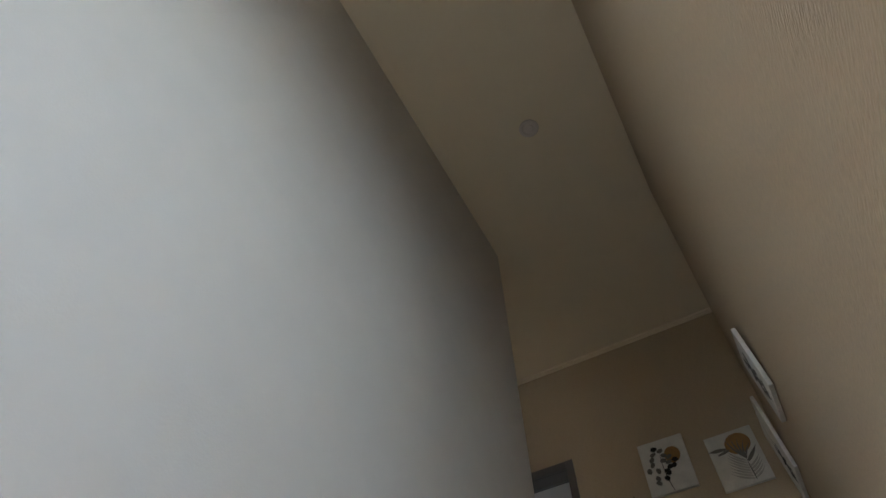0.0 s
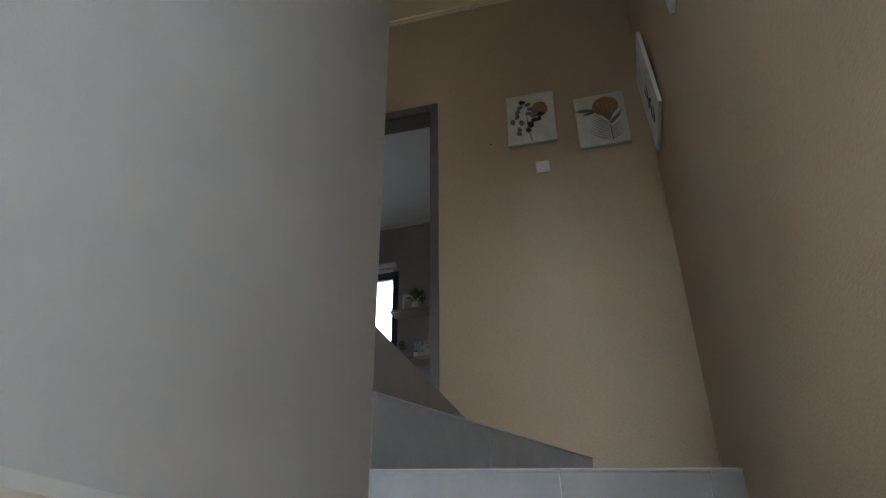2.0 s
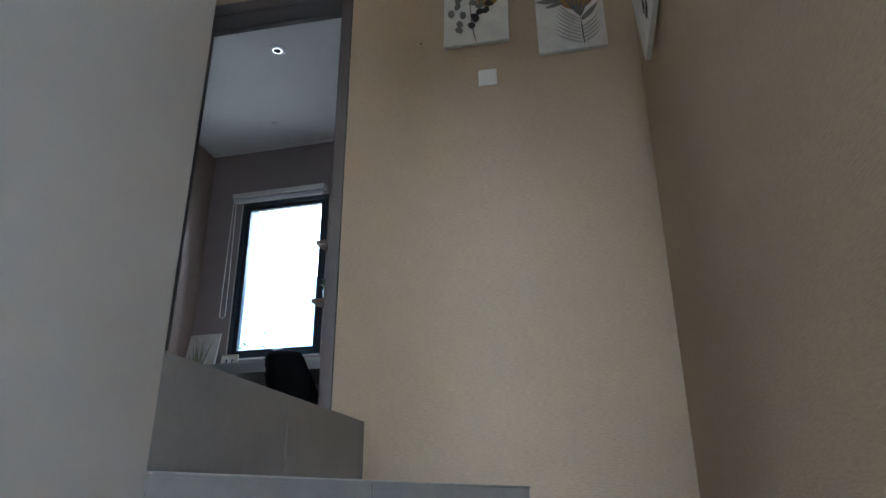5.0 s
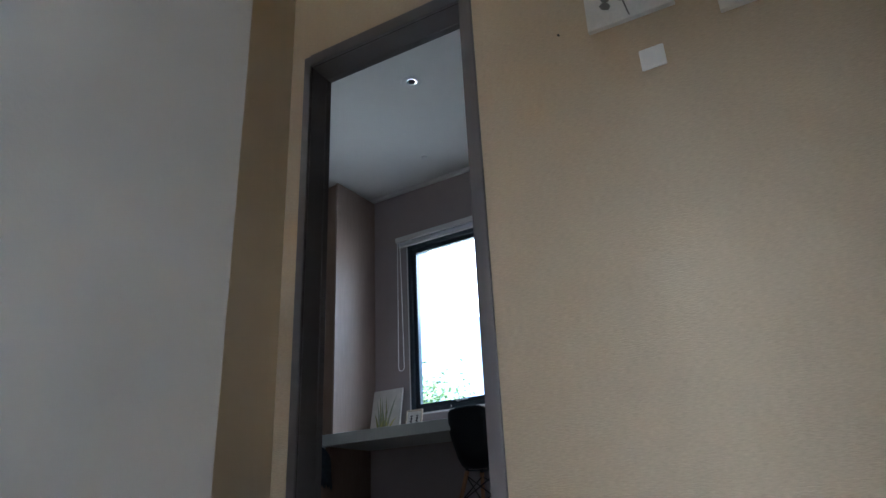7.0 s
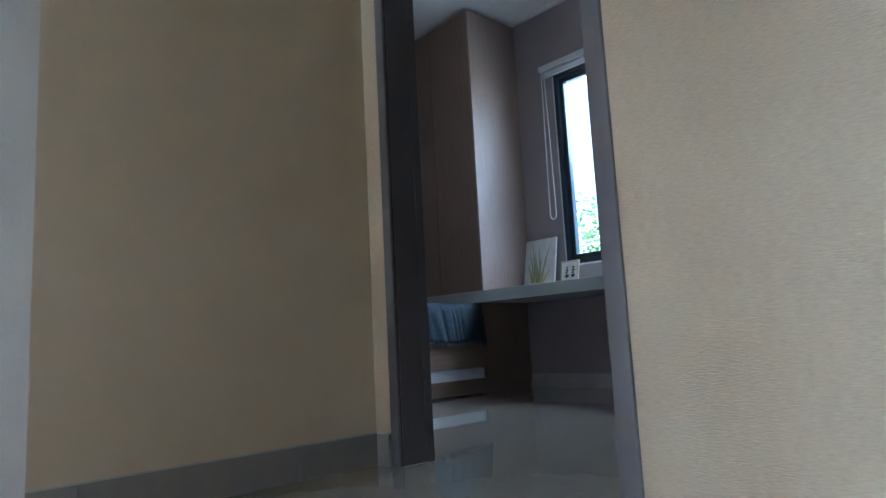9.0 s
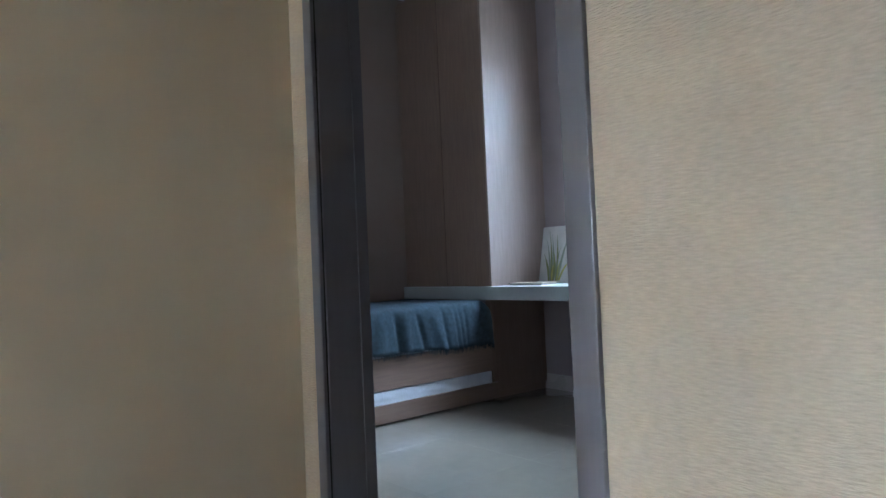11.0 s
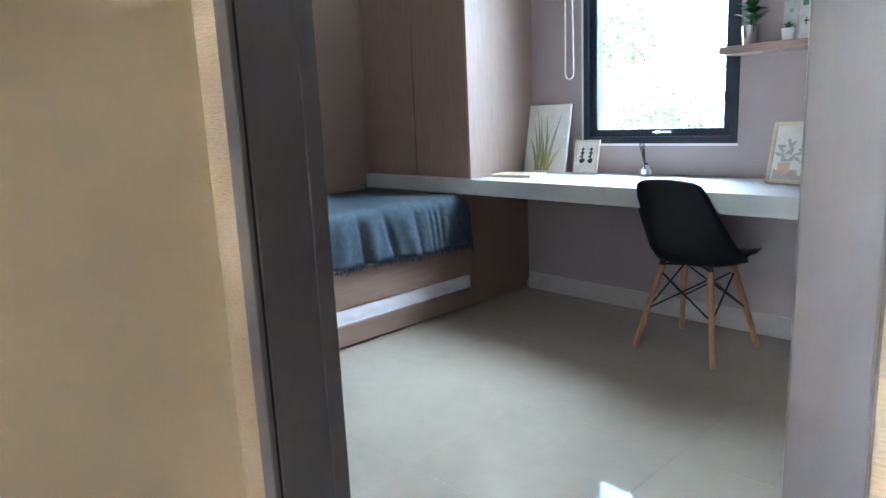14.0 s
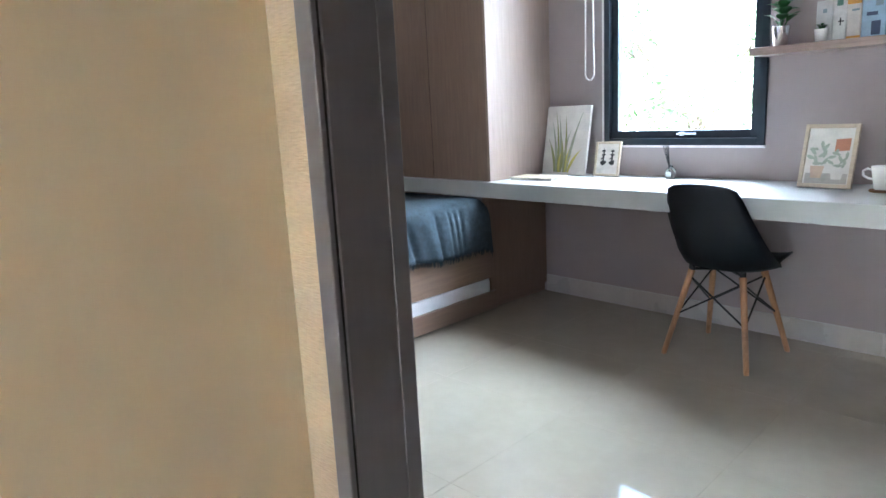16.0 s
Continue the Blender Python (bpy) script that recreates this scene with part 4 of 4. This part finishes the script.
def potted(name, place, pot, pot_mat, leaves, label, seed, wide, long_, stem=0.05, spread=0.05):
    rnd = random.Random(seed)
    p = empty(name, place, label, "potted plant")
    part("pot", lathe(bmesh.new(), pot, 28), pot_mat, p, smooth=True)
    h = max(z for _, z in pot)
    part("soil", lathe(bmesh.new(), [(0.001, h - 0.006), (pot[-1][0] * 0.86, h - 0.007), (pot[-1][0] * 0.86, h - 0.012)], 16), BARK, p)
    for i in range(leaves):
        a = i * 2.4 + rnd.uniform(-0.3, 0.3)
        f = (i + 0.5) / leaves
        hh = h + stem * (0.3 + f) + rnd.uniform(-0.008, 0.008)
        r = spread * (1.05 - 0.75 * f) * rnd.uniform(0.8, 1.2)
        b = Vector((r * 0.5 * math.cos(a), r * 0.5 * math.sin(a), hh - 0.01))
        t = b + Vector((math.cos(a) * long_, math.sin(a) * long_, long_ * rnd.uniform(0.1, 0.7)))
        bm = leaf_mesh(bmesh.new(), b, t, wide * rnd.uniform(0.85, 1.15), (0, 0, 1))
        tube(bm, [(0, 0, h - 0.01), tuple(b * 0.6 + Vector((0, 0, h * 0.3))), tuple(b)], 0.0014, 5)
        part("leaf", bm, LEAF, p, smooth=True)
    return p


potted("leafy_plant", (-1.045, 2.622, SH1 + 0.001), [(0.026, 0.0), (0.028, 0.002), (0.036, 0.078), (0.0365, 0.08), (0.034, 0.079)], CHROME, 15, "round-leaved green plant in a shiny metal pot", 3, 0.046, 0.050, 0.075, 0.05)
potted("succulent", (-0.880, 2.595, SH1 + 0.001), [(0.019, 0.0), (0.021, 0.002), (0.026, 0.046), (0.0265, 0.048), (0.024, 0.047)], CERAMIC, 14, "tiny succulent in a small white pot", 8, 0.013, 0.020, 0.016, 0.018)
up = canvas("shelf_canvas", (-0.97, RY - 0.035, SH2 + 0.001), 0.20, 0.22, 0.014, "white canvas with a green leaf leaning on the upper shelf", tilt=-5)
flat("leaf_print", [blade(-0.05, 0.03, -0.06 + 0.04 * i, 0.17 + 0.01 * (i % 2), 0.03, 0.01) for i in range(4)], 0.0146, PALEGREEN, up)
potted("monstera", (-0.90, 2.62, SH2 + 0.001), [(0.030, 0.0), (0.032, 0.002), (0.040, 0.07), (0.0405, 0.072), (0.038, 0.071)], CERAMIC, 13, "broad-leaved green plant in a white pot on the upper shelf", 12, 0.060, 0.085, 0.085, 0.07)


def book(x, w, h, depth, cover, marks, label):
    """A standing paperback; marks are spine prints as (left, right, low, high, material) in shares of the spine."""
    b = empty("book", (x, RY - 0.118 + depth / 2, SH1 + 0.0006), label, "book", "books on the shelf")
    part("pages", boxes((-w / 2 + 0.003, w / 2 - 0.003, -depth / 2 + 0.004, depth / 2 - 0.002, 0.002, h - 0.004)), CANVAS, b)
    part("cover", boxes((-w / 2, -w / 2 + 0.0028, -depth / 2, depth / 2, 0, h), (w / 2 - 0.0028, w / 2, -depth / 2, depth / 2, 0, h), (-w / 2 + 0.0028, w / 2 - 0.0028, -depth / 2, -depth / 2 + 0.0035, 0, h), bevel=0.0008), cover, b)
    for l, r, lo, hi, m in marks:
        part("spine_print", boxes((l * w, r * w, -depth / 2 - 0.0006, -depth / 2 + 0.001, h * lo, h * hi)), m, b)
    return b


def ink(c):
    return colour("book_print", c, 0.6)


SLATE, GREENINK, ORANGE, NAVY = ink((0.20, 0.26, 0.28)), ink((0.06, 0.16, 0.12)), ink((0.62, 0.30, 0.05)), ink((0.05, 0.07, 0.13))
TEALINK, RUSTINK, OLIVEGOLD, REDINK = ink((0.10, 0.30, 0.32)), ink((0.26, 0.08, 0.05)), ink((0.42, 0.33, 0.08)), ink((0.45, 0.05, 0.03))


x = -0.905
for w, h, c, marks, lab in (
        (0.060, 0.158, (0.50, 0.50, 0.48), [(-0.10, 0.14, 0.70, 0.80, SLATE), (-0.26, 0.30, 0.30, 0.32, SLATE)], "pale grey paperback with a small emblem"),
        (0.048, 0.164, (0.58, 0.57, 0.54), [(-0.24, 0.22, 0.80, 0.94, GREENINK), (-0.10, 0.34, 0.42, 0.45, INK), (0.02, 0.12, 0.34, 0.52, INK)], "white paperback with a green label and black script"),
        (0.050, 0.168, (0.56, 0.53, 0.48), [(-0.5, 0.5, 0.78, 0.98, ORANGE), (-0.5, 0.5, 0.01, 0.06, ORANGE), (-0.18, 0.36, 0.62, 0.67, SLATE)], "white paperback with orange ends"),
        (0.082, 0.172, (0.29, 0.41, 0.53), [(0.05, 0.36, 0.66, 0.86, SLATE), (-0.30, 0.16, 0.46, 0.54, NAVY), (-0.08, 0.30, 0.04, 0.34, NAVY)], "light blue book with dark print"),
        (0.046, 0.175, (0.04, 0.17, 0.21), [(0.14, 0.38, 0.40, 0.90, TEALINK)], "teal paperback on the shelf"),
        (0.100, 0.178, (0.50, 0.49, 0.49), [(-0.34, -0.10, 0.72, 0.84, NAVY), (-0.30, 0.36, 0.34, 0.38, SLATE)], "white book with a dark round emblem"),
        (0.084, 0.182, (0.34, 0.16, 0.10), [(-0.36, 0.34, 0.58, 0.92, RUSTINK), (-0.20, 0.24, 0.66, 0.82, TANPRINT)], "rust red paperback on the shelf"),
        (0.110, 0.185, (0.12, 0.03, 0.06), [(-0.36, 0.44, 0.48, 0.92, OLIVEGOLD), (-0.16, 0.16, 0.12, 0.34, REDINK)], "maroon book with a gold patterned panel")):
    book(x + w / 2, w, h, 0.112, colour("book_cover", c, 0.5), marks, lab)
    x += w + 0.002


slew(room_axis)


# ---- trees outside ----
def tree(place, height, spread, seed, leaves, label):
    rnd = random.Random(seed)
    t = empty("tree", place, label, "tree")
    bm = bmesh.new()
    tube(bm, [(0, 0, 0), (0.1, 0.05, height * 0.3), (-0.05, 0.1, height * 0.6), (0.1, 0, height * 0.9)], 0.20, 8, r_end=0.05)
    tips = []
    for i in range(16):
        a, z = i * 2.4, height * rnd.uniform(0.38, 0.88)
        q = Vector((math.cos(a) * spread * rnd.uniform(0.45, 0.95), math.sin(a) * spread * rnd.uniform(0.45, 0.95), z + height * rnd.uniform(0.05, 0.2)))
        tube(bm, [(0, 0, z * 0.8), tuple(q * 0.55 + Vector((0, 0, z * 0.4))), tuple(q)], 0.06, 5, r_end=0.012)
        tips += [q, q * 0.75 + Vector((0, 0, z * 0.22))]
    part("trunk", bm, BARK, t)
    verts, faces = [], []
    for i in range(leaves):
        c = rnd.choice(tips) + Vector((rnd.gauss(0, 0.42), rnd.gauss(0, 0.42), rnd.gauss(0, 0.34)))
        u = Vector((rnd.gauss(0, 1), rnd.gauss(0, 1), rnd.gauss(0, 0.6))).normalized()
        w = u.orthogonal().normalized()
        s_ = rnd.uniform(0.05, 0.11)
        k = len(verts)
        verts += [c - u * s_, c + w * s_ * 0.45, c + u * s_, c - w * s_ * 0.45]
        faces.append((k, k + 1, k + 2, k + 3))
    me = bpy.data.meshes.new("crown")
    me.from_pydata([tuple(v) for v in verts], [], faces)
    me.materials.append(TREE)
    cr = new("crown", me)
    cr.parent = t
    return t


tree((-6.2, 13.5, -5.5), 8.6, 2.6, 11, 9000, "leafy green tree seen through the bedroom window")
tree((-10.4, 16.5, -5.5), 6.6, 2.4, 12, 6000, "lower leafy green tree beyond the window")
tree((-7.5, -3.2, -5.5), 6.5, 2.6, 13, 7000, "leafy green tree outside the lower hall window")
